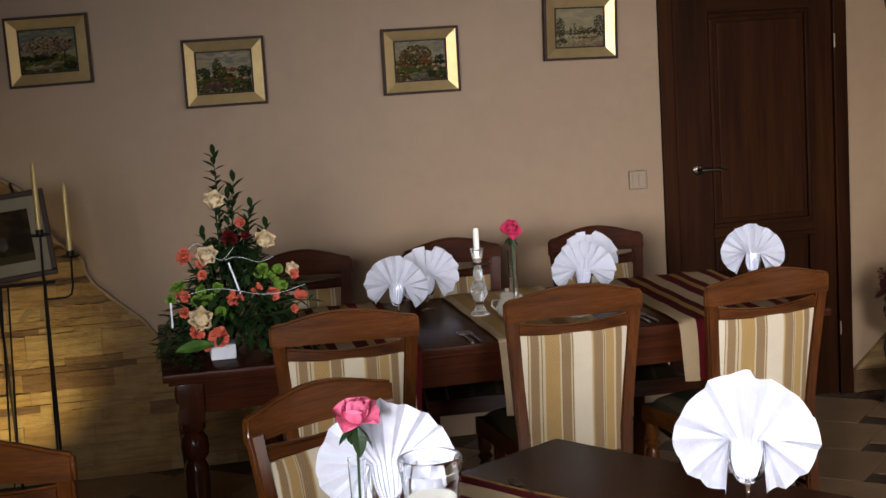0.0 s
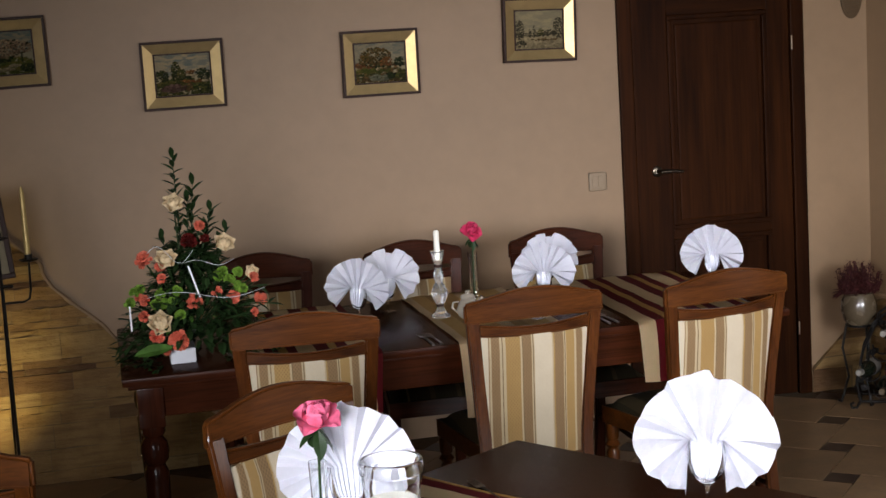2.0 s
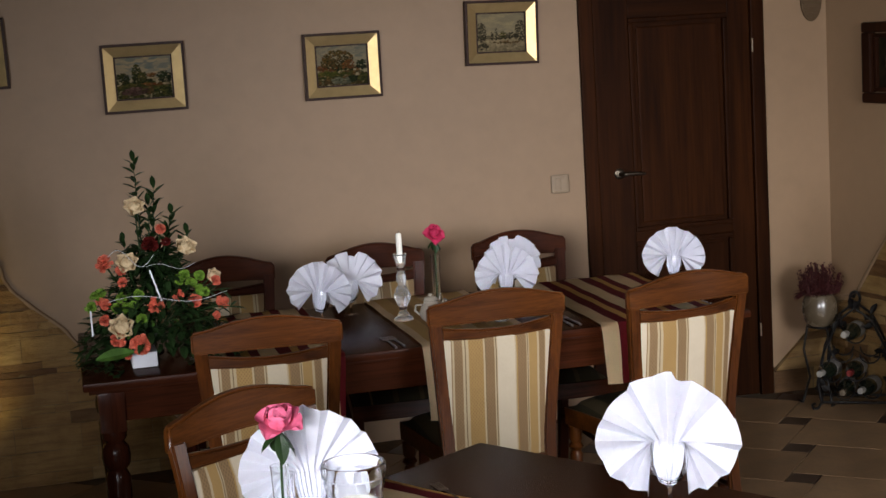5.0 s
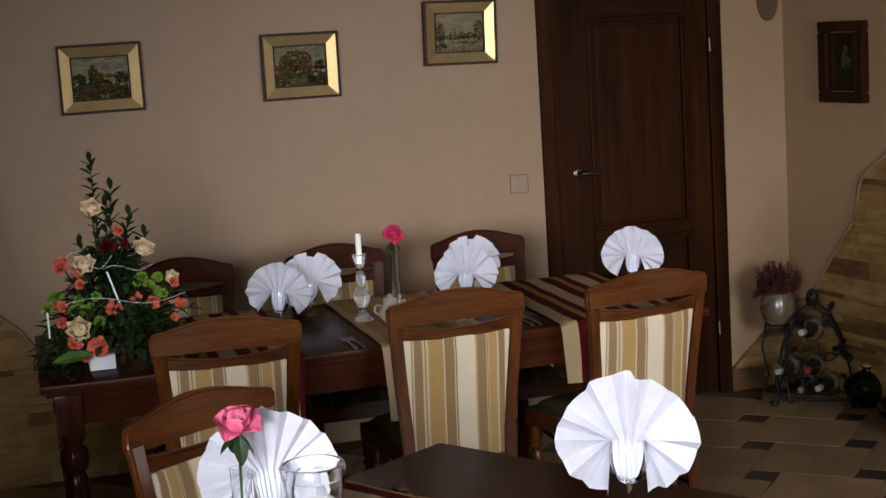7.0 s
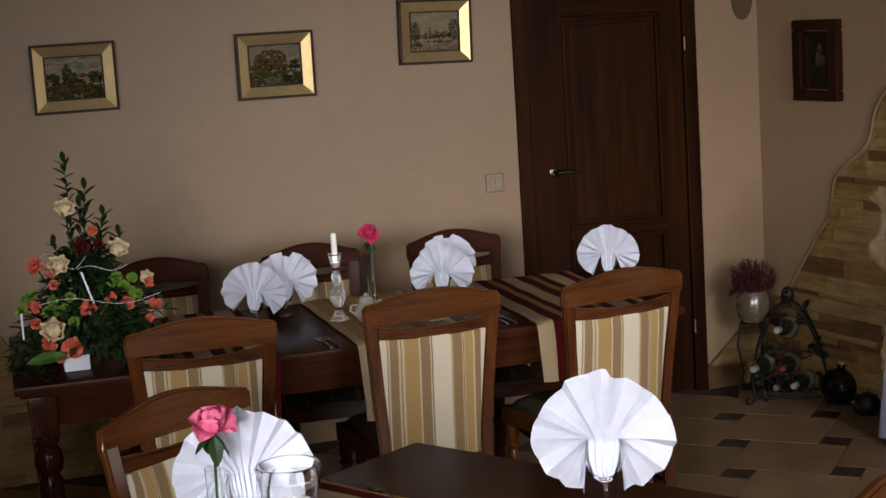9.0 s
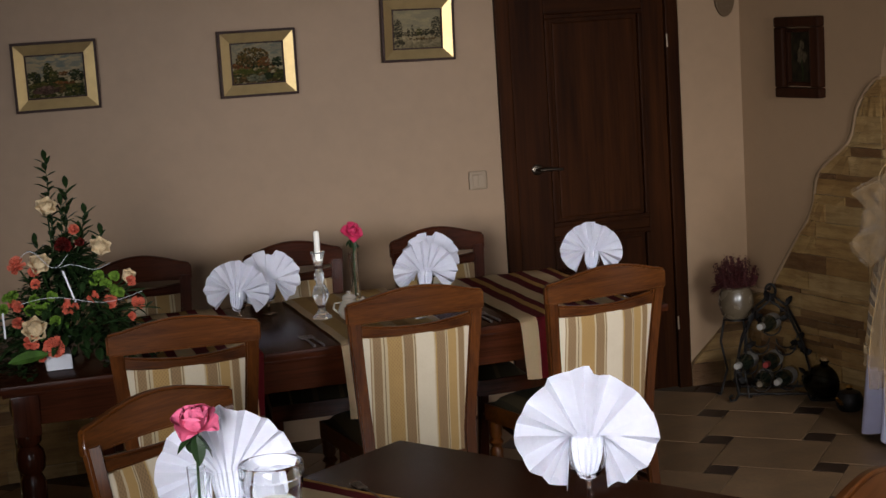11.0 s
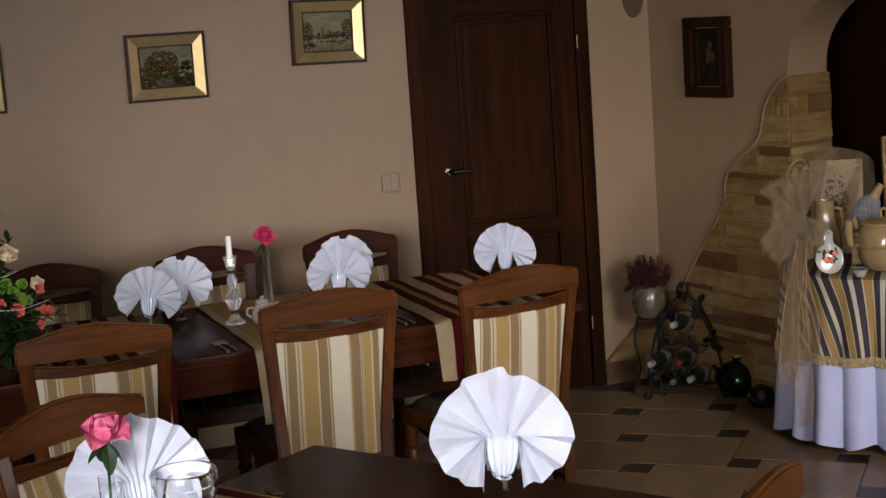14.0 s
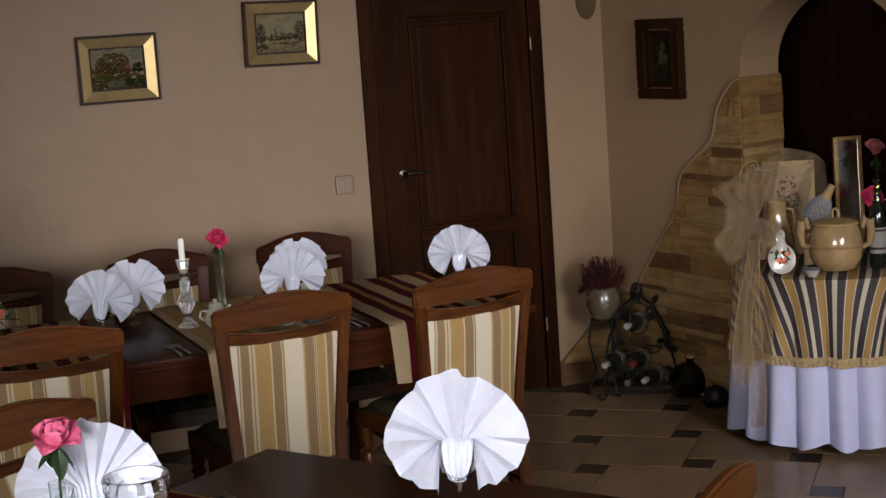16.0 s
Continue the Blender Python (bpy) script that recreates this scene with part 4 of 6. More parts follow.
NEAR.matrix_basis = pose(1.303, 4.672, 0, 0, 0, 1.5) @ pose(0, -TOP_Y, 0)
chair_at(NEAR, 0.560, 4.625, -4)
chair_at(NEAR, 1.943, 4.630, 9)
tagged(chair_at(NEAR, 0.368, 3.678, 180 + 32.5), "red-brown wooden dining chair with striped back facing the near table", "chair", "chairs at the near table")
tagged(chair_at(NEAR, -0.424, 3.49, -20), "red-brown wooden dining chair standing by the near table", "chair", "chairs at the near table")
tagged(chair_at(NEAR, 1.416, 2.318, 40), "red-brown wooden dining chair lit from the window", "chair", "chairs at the near table")
FAR = dining_chair(0.392, 0.932, DARKCHAIR_X, DARKCHAIR_Z, "dark glossy wooden dining chair with striped back, against the wall", "chairs at the long table")
FAR.matrix_basis = pose(1.158, 5.897, 0, 0, 0, 178) @ pose(0, -TOP_Y, 0)
chair_at(FAR, 1.738, 5.872, 180)
chair_at(FAR, 0.568, 5.93, 176)


# ---- tables ----
def dining_table(name, L, D, m, label, leaf=0.028):
    """Origin at the middle of the table's foot; top at 0.75."""
    t = thing(name, label, "table", m=m)
    part("tabletop", boxed(-L / 2, L / 2, -D / 2, D / 2, 0.75 - leaf, 0.75, 0.008), TABLE_X, t, smooth=True)
    part("top_edge", boxed(-L / 2 + 0.018, L / 2 - 0.018, -D / 2 + 0.018, D / 2 - 0.018, 0.75 - leaf - 0.014, 0.75 - leaf - 0.0005, 0.004), TABLE_X, t)
    ox, oy, w = L / 2 - 0.085, D / 2 - 0.075, 0.042
    for s in (-1, 1):
        part("apron", boxed(-ox + w, ox - w, s * (oy + 0.01) - 0.011, s * (oy + 0.01) + 0.011, 0.605, 0.707, 0.003), TABLE_X, t)
        part("apron", boxed(s * (ox + 0.01) - 0.011, s * (ox + 0.01) + 0.011, -oy + w, oy - w, 0.605, 0.707, 0.003), TABLE_X, t)
        for q in (-1, 1):
            bm = boxed(s * ox - w, s * ox + w, q * oy - w, q * oy + w, 0.575, 0.7075, 0.004)
            lathe(bm, [(0.024, 0), (0.030, 0.015), (0.034, 0.05), (0.027, 0.08), (0.031, 0.12), (0.040, 0.36), (0.041, 0.42), (0.030, 0.445), (0.043, 0.462), (0.047, 0.49), (0.043, 0.52), (0.030, 0.538), (0.040, 0.552), (0.040, 0.5755)], 20, pose(s * ox, q * oy, 0))
            part("leg", bm, TABLE_Z, t, smooth=True)
    return t


dining_table("long_dining_table", 2.28, 0.90, pose(1.14, 5.335, 0), "long dark glossy wooden dining table with turned legs, laid for guests")
NEAR_TURN = 33.5
ca, sa = math.cos(radians(NEAR_TURN)), math.sin(radians(NEAR_TURN))
NEAR_L, NEAR_D = 1.08, 1.22
NEAR_MID = (0.967 - ca * NEAR_L / 2 + sa * NEAR_D / 2, 3.695 - sa * NEAR_L / 2 - ca * NEAR_D / 2)
dining_table("near_dining_table", NEAR_L, NEAR_D, pose(*NEAR_MID, 0, 0, 0, NEAR_TURN), "dark glossy wooden dining table with napkins and glasses on it")


def runner(m, half, depth, drop, material, label, both=True):
    """Lies across a table of that depth along y, and hangs over its edge."""
    path = []
    e, t = depth / 2 + 0.006, 0.004
    if both:
        path += [(e + 0.006, 0.75 - drop * k / 6) for k in range(6, 0, -1)]
    path += [(e, 0.747), (e - 0.012, 0.753 + t)]
    path += [(e - 0.012 - (2 * e - 0.024) * k / 14, 0.753 + t) for k in range(1, 15)]
    path += [(-e, 0.747)] + [(-e - 0.006, 0.75 - drop * k / 6) for k in range(1, 7)]
    bm = bmesh.new()
    n = len(path) - 1

    def at(u, v):
        y, z = path[round(v * n)]
        x = (2 * u - 1) * half
        hang = max(0, 0.747 - z)
        y += (0.012 * math.sin(u * 17 + (1 if y > 0 else 3)) * min(1, hang / 0.1)) * (1 if y > 0 else 1)
        if hang <= 0:
            z += 0.0015 * math.sin(u * 23 + v * 40) + 0.001
        return (x * (1 - 0.06 * min(1, hang / 0.2)), y, z)
    sheet(bm, at, 24, n)
    bmesh.ops.solidify(bm, geom=bm.faces[:], thickness=0.002)
    r = tagged(thing("table_runner", label, "table runner", "table runners", m))
    part("cloth", bm, material, r, smooth=True)
    for end in ((0.0, 1.0) if both else (1.0,)):
        bm = bmesh.new()
        sheet(bm, lambda u, v: Vector(at(u, end)) + Vector((0, (0.003 if end == 0 else -0.003), 0.002 + 0.012 * v)), 24, 1)
        bmesh.ops.solidify(bm, geom=bm.faces[:], thickness=0.002)
        part("hem", bm, material, r, smooth=True)
    return r


runner(pose(1.955, 5.335, 0), 0.23, 0.90, 0.20, RUNNER_RED, "maroon, cream and gold striped runner hanging over the table edge")
runner(pose(1.29, 5.335, 0, 0, 0, 1), 0.20, 0.90, 0.25, RUNNER_GOLD, "gold and taupe striped runner across the long table")
runner(pose(0.64, 5.335, 0), 0.20, 0.90, 0.20, RUNNER_RED, "maroon and cream striped runner behind the chair back")
runner(pose(*NEAR_MID, 0, 0, 0, NEAR_TURN) @ pose(-0.06, 0, 0), 0.22, NEAR_D, 0.20, RUNNER_RED, "cream and maroon striped runner on the near table")


# ---- glasses and napkins ----
def wine_glass(name="wine_glass"):
    bm = bmesh.new()
    outer = [(0.036, 0.0), (0.036, 0.002), (0.020, 0.005), (0.006, 0.010), (0.0045, 0.03), (0.0045, 0.052), (0.010, 0.060), (0.026, 0.072), (0.038, 0.092), (0.042, 0.115), (0.040, 0.140), (0.036, 0.162)]
    inner = [(0.0348, 0.162), (0.0388, 0.140), (0.0408, 0.115), (0.0365, 0.093), (0.024, 0.075), (0.006, 0.066), (0.0, 0.066)]
    lathe(bm, outer + inner, 28)
    return bm


def napkin_fan(R, seed, gape=80, pleats=16, step=0.06, notch=0.0, relief=1.0):
    """A pleated fan whose lower folds are tucked down; stands in x, z and faces -y. Middle at the origin."""
    rnd = random.Random(seed)
    bm = bmesh.new()
    rings = 7
    k = R / 0.158
    a0, a1 = -gape, 180 + gape
    turns = []
    for n in range(pleats):          # each pleat: a broad face and a narrow return
        turns += [(n + rnd.uniform(-0.15, 0.15) * (n > 0), -1), (n + 0.70 + rnd.uniform(-0.14, 0.14), 1)]
    turns.append((pleats, -1))
    turns = [(p, zig, rnd.uniform(-0.016, 0.010)) for p, zig in turns]
    fine = []
    for (p, zig, dr), (p2, zig2, dr2) in zip(turns, turns[1:]):      # the rim runs round in an arc between the folds
        fine += [(p + (p2 - p) * q / 3, zig + (zig2 - zig) * q / 3, dr + (dr2 - dr) * q / 3) for q in range(3)]
    fine.append(turns[-1])
    lines = []
    for p, zig, dr in fine:
        deg = a0 + (a1 - a0) * p / pleats
        a = radians(deg)
        c, s = math.cos(a), math.sin(a)
        reach = R * (1.0 - 0.20 * max(0, -s) ** 1.5 - 0.11 * max(0, s)) * (1 + dr)
        if 84 < deg < 150:           # one half of the fan stands higher
            reach *= 1 + step * (150 - deg) / 66
        if abs(deg - 90) < 9:        # and the halves part a little at the top
            reach *= 1 - notch
        deep = max(0.0, min(1.0, (s + 0.15) / 0.3))      # the upper pleats run on down into the glass
        ix = 0.035 * k * (c * deep + (1 if c > 0 else -1) * (1 - deep))
        line = []
        for q in (0.62, 0.50, 0.34, 0.16):
            squeeze = 0.35 + 0.65 * (1 - (q / 0.64) ** 3)
            line.append(bm.verts.new((ix * squeeze, (-0.020 + zig * 0.006) * k * squeeze, -q * R * deep)))
        ox, oz = reach * c, reach * s
        if s < 0:
            ox = (1 if c > 0 else -1) * max(abs(ox), 0.044 * k)
        for j in range(rings + 1):
            f = j / rings
            y = (-0.020 * deep * (1 - f) + zig * relief * (0.007 + 0.010 * f)) * k - 0.020 * f * f + 0.02 * max(0, -s) * f
            line.append(bm.verts.new((ix + (ox - ix) * f, y + rnd.uniform(-0.0015, 0.0015) * f, 0.004 * s + (oz - 0.004 * s) * f)))
        lines.append(line)
    for a, b in zip(lines, lines[1:]):
        for j in range(len(a) - 1):
            bm.faces.new((a[j], b[j], b[j + 1], a[j + 1]))
    bmesh.ops.solidify(bm, geom=bm.faces[:], thickness=0.0016)
    return bm


def napkin_setting(x, y, z, R, turn, seed, label, tilt=0.0, **fold):
    k = R / 0.158
    g = part("wine_glass", wine_glass(), GLASS, None, "clear stemmed wine glass on the table holding a folded napkin", True, pose(x, y, z + 0.0005, 0, 0, 0) @ Matrix.Diagonal((k, k, k, 1)))
    tagged(g, "", "wine glass", "wine glasses")
    g.visible_shadow = False
    n = part("napkin", napkin_fan(R, seed, **fold), CLOTH, None, label, fold.get("relief", 1.0) < 0.7, pose(x, y, z + 0.163 * k, 0, tilt, turn))
    tagged(n, "", "napkin", "fan-folded napkins")


WHITE_FAN = "white cloth napkin folded into a pleated fan in a glass"
napkin_setting(1.194, 2.985, 0.75, 0.154, -20, 1, "bright white cloth napkin folded into a large fan", 2, pleats=13, step=0.11, relief=1.0)
napkin_setting(0.444, 3.12, 0.757, 0.147, -8, 2, "bright white cloth napkin fan behind a pink rose", -4, gape=70, pleats=16, relief=0.85)
napkin_setting(0.862, 5.445, 0.75, 0.119, -22, 3, WHITE_FAN, 6, gape=45, pleats=12)
napkin_setting(0.990, 5.56, 0.75, 0.126, 10, 4, WHITE_FAN, 3, gape=52, pleats=13, step=0.03, notch=0.18, relief=0.9)
napkin_setting(1.550, 5.41, 0.75, 0.119, -10, 5, WHITE_FAN, 2, gape=42, pleats=13)
napkin_setting(1.622, 5.60, 0.758, 0.120, 4, 6, WHITE_FAN, 3, gape=50, pleats=13, step=0.02, notch=0.16, relief=0.9)
napkin_setting(2.222, 5.43, 0.75, 0.120, -22, 7, WHITE_FAN, 3, gape=55, pleats=14)


# ---- flowers ----
def petal(bm, m, w, h, curl, cup=0.3, n=4):
    """A broad petal: narrow foot, round tip, cupped, with a rim that rolls outwards."""
    def at(u, v):
        s = 2 * u - 1
        t = 1 - (1 - v) ** 1.3
        width = w * (0.40 + 0.60 * math.sin(0.5 * math.pi * min(1, t / 0.55))) * math.sqrt(max(0.0, 1 - max(0, (t - 0.55) / 0.47) ** 2.4))
        x = s * width / 2
        y = -cup * w * 0.5 * s * s * min(1, 1.6 * t) + curl * h * t * t + 0.10 * h * max(0, t - 0.7) / 0.3 * (0.5 + abs(s)) * (0.4 + curl)
        return m @ Vector((x, y, h * t * (1 - 0.06 * s * s) + 0.015 * h * math.sin(7 * u + 9 * curl) * t))
    sheet(bm, at, n, n)


def rose_rings(r, seed, m, open_up=1.0, more=0):
    """Poses and sizes of a rose's petals: a closed heart, then cups, the outer ones folding back."""
    rnd = random.Random(seed)
    for ring, (count, tilt, w, h, curl, rad) in enumerate(((3, -4, 0.85, 1.10, -0.18, 0.10), (3, 2, 1.20, 1.12, -0.15, 0.18), (4, 9, 1.45, 1.08, -0.08, 0.25), (4, 24, 1.70, 1.05, 0.10, 0.30), (4, 62, 1.75, 1.10, 0.22, 0.32))):
        for i in range(count + more):
            a = 360 * i / (count + more) + ring * 41 + rnd.uniform(-12, 12)
            pm = m @ pose(0, 0, 0, 0, 0, a) @ pose(0, rad * r, -0.55 * r, -tilt * open_up + rnd.uniform(-5, 5), rnd.uniform(-7, 7), 0)
            yield ring, pm, r * w * 0.95, r * h * 1.15, curl


def rose_bloom(bm, r, seed, m):
    """A half-open rose: tall cupped petals, only the rims turning out."""
    for ring, pm, w, h, curl in rose_rings(1.08 * r, seed, m, 0.5, 2):
        petal(bm, pm, 0.85 * w, 1.05 * h, 0.5 * curl, 0.7, 8)
    return bm


def carnation_bloom(bm, r, seed, m):
    rnd = random.Random(seed)
    bmesh.ops.create_icosphere(bm, subdivisions=1, radius=0.5 * r, matrix=m)
    for i in range(44):
        a, tilt = rnd.uniform(0, 360), rnd.uniform(5, 88)
        pm = m @ pose(0, 0, 0, 0, 0, a) @ pose(0, 0, -0.3 * r, -tilt, rnd.uniform(-20, 20), 0)
        w, h = r * rnd.uniform(0.6, 0.9), r * rnd.uniform(0.95, 1.2)

        def at(u, v):
            s = 2 * u - 1
            return pm @ Vector((s * w * 0.5 * v ** 0.7, 0.14 * r * math.sin(u * 17 + i) * v, h * v * (1 - 0.12 * s * s) + 0.05 * r * math.sin(u * 31 + i) * v))
        sheet(bm, at, 5, 2)
    return bm


def leaf(bm, m, length, width, droop=0.2, fine=1):
    def at(u, v):
        s = 2 * u - 1
        w = width * math.sin(math.pi * min(1, 0.06 + 0.94 * v)) ** 0.8
        return m @ Vector((s * w / 2, length * v, -droop * length * v * v + abs(s) * 0.16 * w))
    sheet(bm, at, 2 * fine, 4 * fine)


def arc_pts(a, b, sag, n=8):
    a, b = Vector(a), Vector(b)
    return [a.lerp(b, k / n) + Vector((0, 0, sag * math.sin(math.pi * k / n))) for k in range(n + 1)]


def toward(direction):
    """A turn whose z axis points along the direction."""
    return Vector(direction).to_track_quat("Z", "Y").to_matrix().to_4x4()


def bouquet():
    """Tall flower arrangement in a low white box; faces -y."""
    b = thing("flower_arrangement", "tall arrangement of cream roses and coral carnations in greenery", "flowers", m=pose(0.235, 5.14, 0.7505))
    part("container", boxed(-0.071, 0.012, -0.105, 0.03, 0, 0.050, 0.005), CARD, b, "low white box")
    rnd = random.Random(4)
    heart = Vector((0.0, 0.01, 0.05))

    def flower(name, bloom, x, z, y, r, mat, seed):
        face = Vector((x * 0.9, -0.55 + y, 0.35 + (z - 0.2) * 0.5)).normalized()
        p = Vector((x, y, z))
        part("stem", tube(bmesh.new(), arc_pts(heart, p, 0.02, 5), 0.0028, 5), LEAF, b, smooth=True)
        bm = bmesh.new()
        bloom(bm, r, seed, Matrix.Translation(p) @ toward(face))
        part(name, bm, mat, b, smooth=True)

    roses = [(-0.018, 0.520, -0.06, 0.030), (0.135, 0.375, -0.06, 0.030), (-0.057, 0.344, -0.09, 0.031), (-0.092, 0.148, -0.15, 0.036), (0.214, 0.274, -0.07, 0.022)]
    for n, (x, z, y, r) in enumerate(roses):
        flower("cream_rose", rose_bloom, x, z, y, r, CREAM_PETAL, 20 + n)
    carns = [(-0.131, 0.353, -0.09, 0.028), (-0.079, 0.324, -0.09, 0.018), (-0.077, 0.286, -0.09, 0.016), (0.059, 0.444, -0.05, 0.018), (-0.137, 0.219, -0.09, 0.018), (0.019, 0.206, -0.12, 0.026), (0.095, 0.228, -0.10, 0.018), (0.149, 0.204, -0.10, 0.023), (0.240, 0.188, -0.08, 0.022), (-0.146, 0.172, -0.11, 0.018), (-0.112, 0.110, -0.15, 0.025), (-0.041, 0.090, -0.16, 0.031), (-0.083, 0.060, -0.16, 0.014), (0.221, 0.264, -0.09, 0.018), (0.215, 0.148, -0.10, 0.014), (-0.155, 0.225, -0.06, 0.014)]
    for n, (x, z, y, r) in enumerate(carns):
        flower("coral_carnation", carnation_bloom, x, z, y, r, CORAL_PETAL, 40 + n)
    dark = [(0.023, 0.398, -0.06, 0.026), (0.075, 0.40, -0.04, 0.016)]
    for n, (x, z, y, r) in enumerate(dark):
        flower("dark_red_carnation", carnation_bloom, x, z, y, r, FOIL, 60 + n)
    limes = [(0.121, 0.292, -0.09), (0.142, 0.264, -0.09), (0.172, 0.282, -0.08), (0.163, 0.241, -0.1), (0.181, 0.230, -0.1), (0.106, 0.276, -0.08), (-0.031, 0.243, -0.1), (-0.086, 0.238, -0.1), (-0.104, 0.205, -0.1), (-0.075, 0.206, -0.11), (-0.049, 0.209, -0.11), (-0.029, 0.168, -0.13), (-0.168, 0.244, -0.06), (-0.150, 0.252, -0.06), (-0.185, 0.210, -0.06)]
    for n, (x, z, y) in enumerate(limes):
        bm = bmesh.new()
        carnation_bloom(bm, 0.018, 80 + n, Matrix.Translation((x, y, z)) @ toward((x, -0.6, 0.5)))
        part("green_chrysanthemum", bm, LIME, b, smooth=True)
        part("stem", tube(bmesh.new(), arc_pts(heart, (x, y, z), 0.01, 4), 0.002, 5), LEAF, b, smooth=True)

    # spires and branches of greenery
    bm = bmesh.new()
    spires = [((-0.005, 0.03, 0.665), 42, 0.054), ((0.055, 0.05, 0.57), 34, 0.058), ((0.105, 0.04, 0.48), 30, 0.058), ((0.03, 0.0, 0.52), 30, 0.054), ((0.15, 0.03, 0.41), 26, 0.056), ((-0.06, 0.05, 0.40), 24, 0.054), ((0.08, -0.02, 0.42), 26, 0.056)]
    for tip, count, size in spires:
        pts = arc_pts(heart, tip, 0.0, 10)
        tube(bm, pts, [0.004] * 6 + [0.003, 0.0025, 0.002, 0.0015, 0.001], 5)
        for k in range(count):
            f = 0.32 + 0.68 * k / (count - 1)
            p = heart.lerp(Vector(tip), f)
            a = 137.5 * k + rnd.uniform(-20, 20)
            leaf(bm, Matrix.Translation(p) @ pose(0, 0, 0, rnd.uniform(40, 62), 0, 0) if k == count - 1 else Matrix.Translation(p) @ pose(0, 0, 0, 0, 0, a) @ pose(0, 0, 0, rnd.uniform(22, 55)), size * rnd.uniform(0.7, 1.05), size * 0.34, 0.1)
    for k in range(1150):       # body of leaves, a broad cone
        z = 0.0 + 0.38 * rnd.random() ** 1.4
        reach = 0.27 * (1 - z / 0.47) * (0.45 + 0.55 * rnd.random())
        a = rnd.uniform(0, 2 * math.pi)
        p = Vector((reach * math.cos(a) * 1.05 + 0.02, reach * math.sin(a) * 0.8 - 0.01, z))
        if z < 0.075 and p.y < -0.05 and -0.11 < p.x < 0.09:
            continue
        leaf(bm, Matrix.Translation(p) @ pose(0, 0, 0, 0, 0, math.degrees(a) - 90 + rnd.uniform(-50, 50)) @ pose(0, 0, 0, rnd.uniform(-35, 45)), rnd.uniform(0.035, 0.075), rnd.uniform(0.014, 0.028), 0.25)
    for side, drop in ((-0.25, -0.01), (-0.22, 0.05), (-0.2, 0.12), (0.30, 0.12), (0.26, 0.19), (-0.16, -0.02), (0.29, 0.06)):
        tip = Vector((side, -0.09 + rnd.uniform(-0.05, 0.05), 0.05 + drop))
        pts = arc_pts(heart, tip, 0.05, 8)
        tube(bm, pts, 0.002, 5)
        for k in range(14):
            p = pts[2 + k * 6 // 14]
            leaf(bm, Matrix.Translation(p) @ pose(0, 0, 0, 0, 0, (90 if side < 0 else -90) + rnd.uniform(-70, 70)) @ pose(0, 0, 0, rnd.uniform(-40, 30)), rnd.uniform(0.035, 0.06), 0.016, 0.2)
    part("greenery", bm, LEAF, b, kind="stuff")
    bm = bmesh.new()
    leaf(bm, pose(-0.065, -0.18, 0.072, -6, -42, 96), 0.125, 0.046, 0.06, 2)
    for k in range(30):
        z = rnd.uniform(0.08, 0.3)
        a = rnd.uniform(math.pi, 2 * math.pi)
        r = 0.22 * (1 - z / 0.46)
        leaf(bm, Matrix.Translation((r * math.cos(a), r * math.sin(a) * 0.8, z)) @ pose(0, 0, 0, rnd.uniform(-20, 40), 0, math.degrees(a) - 90), 0.035, 0.014, 0.2)
    part("bright_leaves", bm, LEAF_LIGHT, b, kind="stuff")
    # white wires looping round it
    for x0, x1, z0, zm, y in ((-0.13, 0.25, 0.235, 0.030, -0.15), (0.0, 0.16, 0.330, 0.02, -0.10), (-0.12, 0.03, 0.37, 0.055, -0.10)):
        bm = tube(bmesh.new(), [(x0 + (x1 - x0) * k / 12, y - 0.02 * math.sin(math.pi * k / 12), z0 + zm * math.sin(math.pi * k / 12) * math.cos(k * 0.3)) for k in range(13)], 0.0008, 5)
        part("white_wire", bm, CARD, b, smooth=True)
    bm = bmesh.new()
    sheet(bm, lambda u, v: (0.006 + 0.006 * u + 0.03 * v, -0.135, 0.325 - 0.105 * v), 1, 5)
    part("ribbon", bm, CARD, b, "thin white ribbon")
    bm = bmesh.new()
    sheet(bm, lambda u, v: (-0.190 + 0.006 * u, -0.10, 0.205 - 0.085 * v + 0.01 * math.sin(3 * v)), 1, 5)
    part("ribbon", bm, CARD, b, "thin white ribbon")


bouquet()


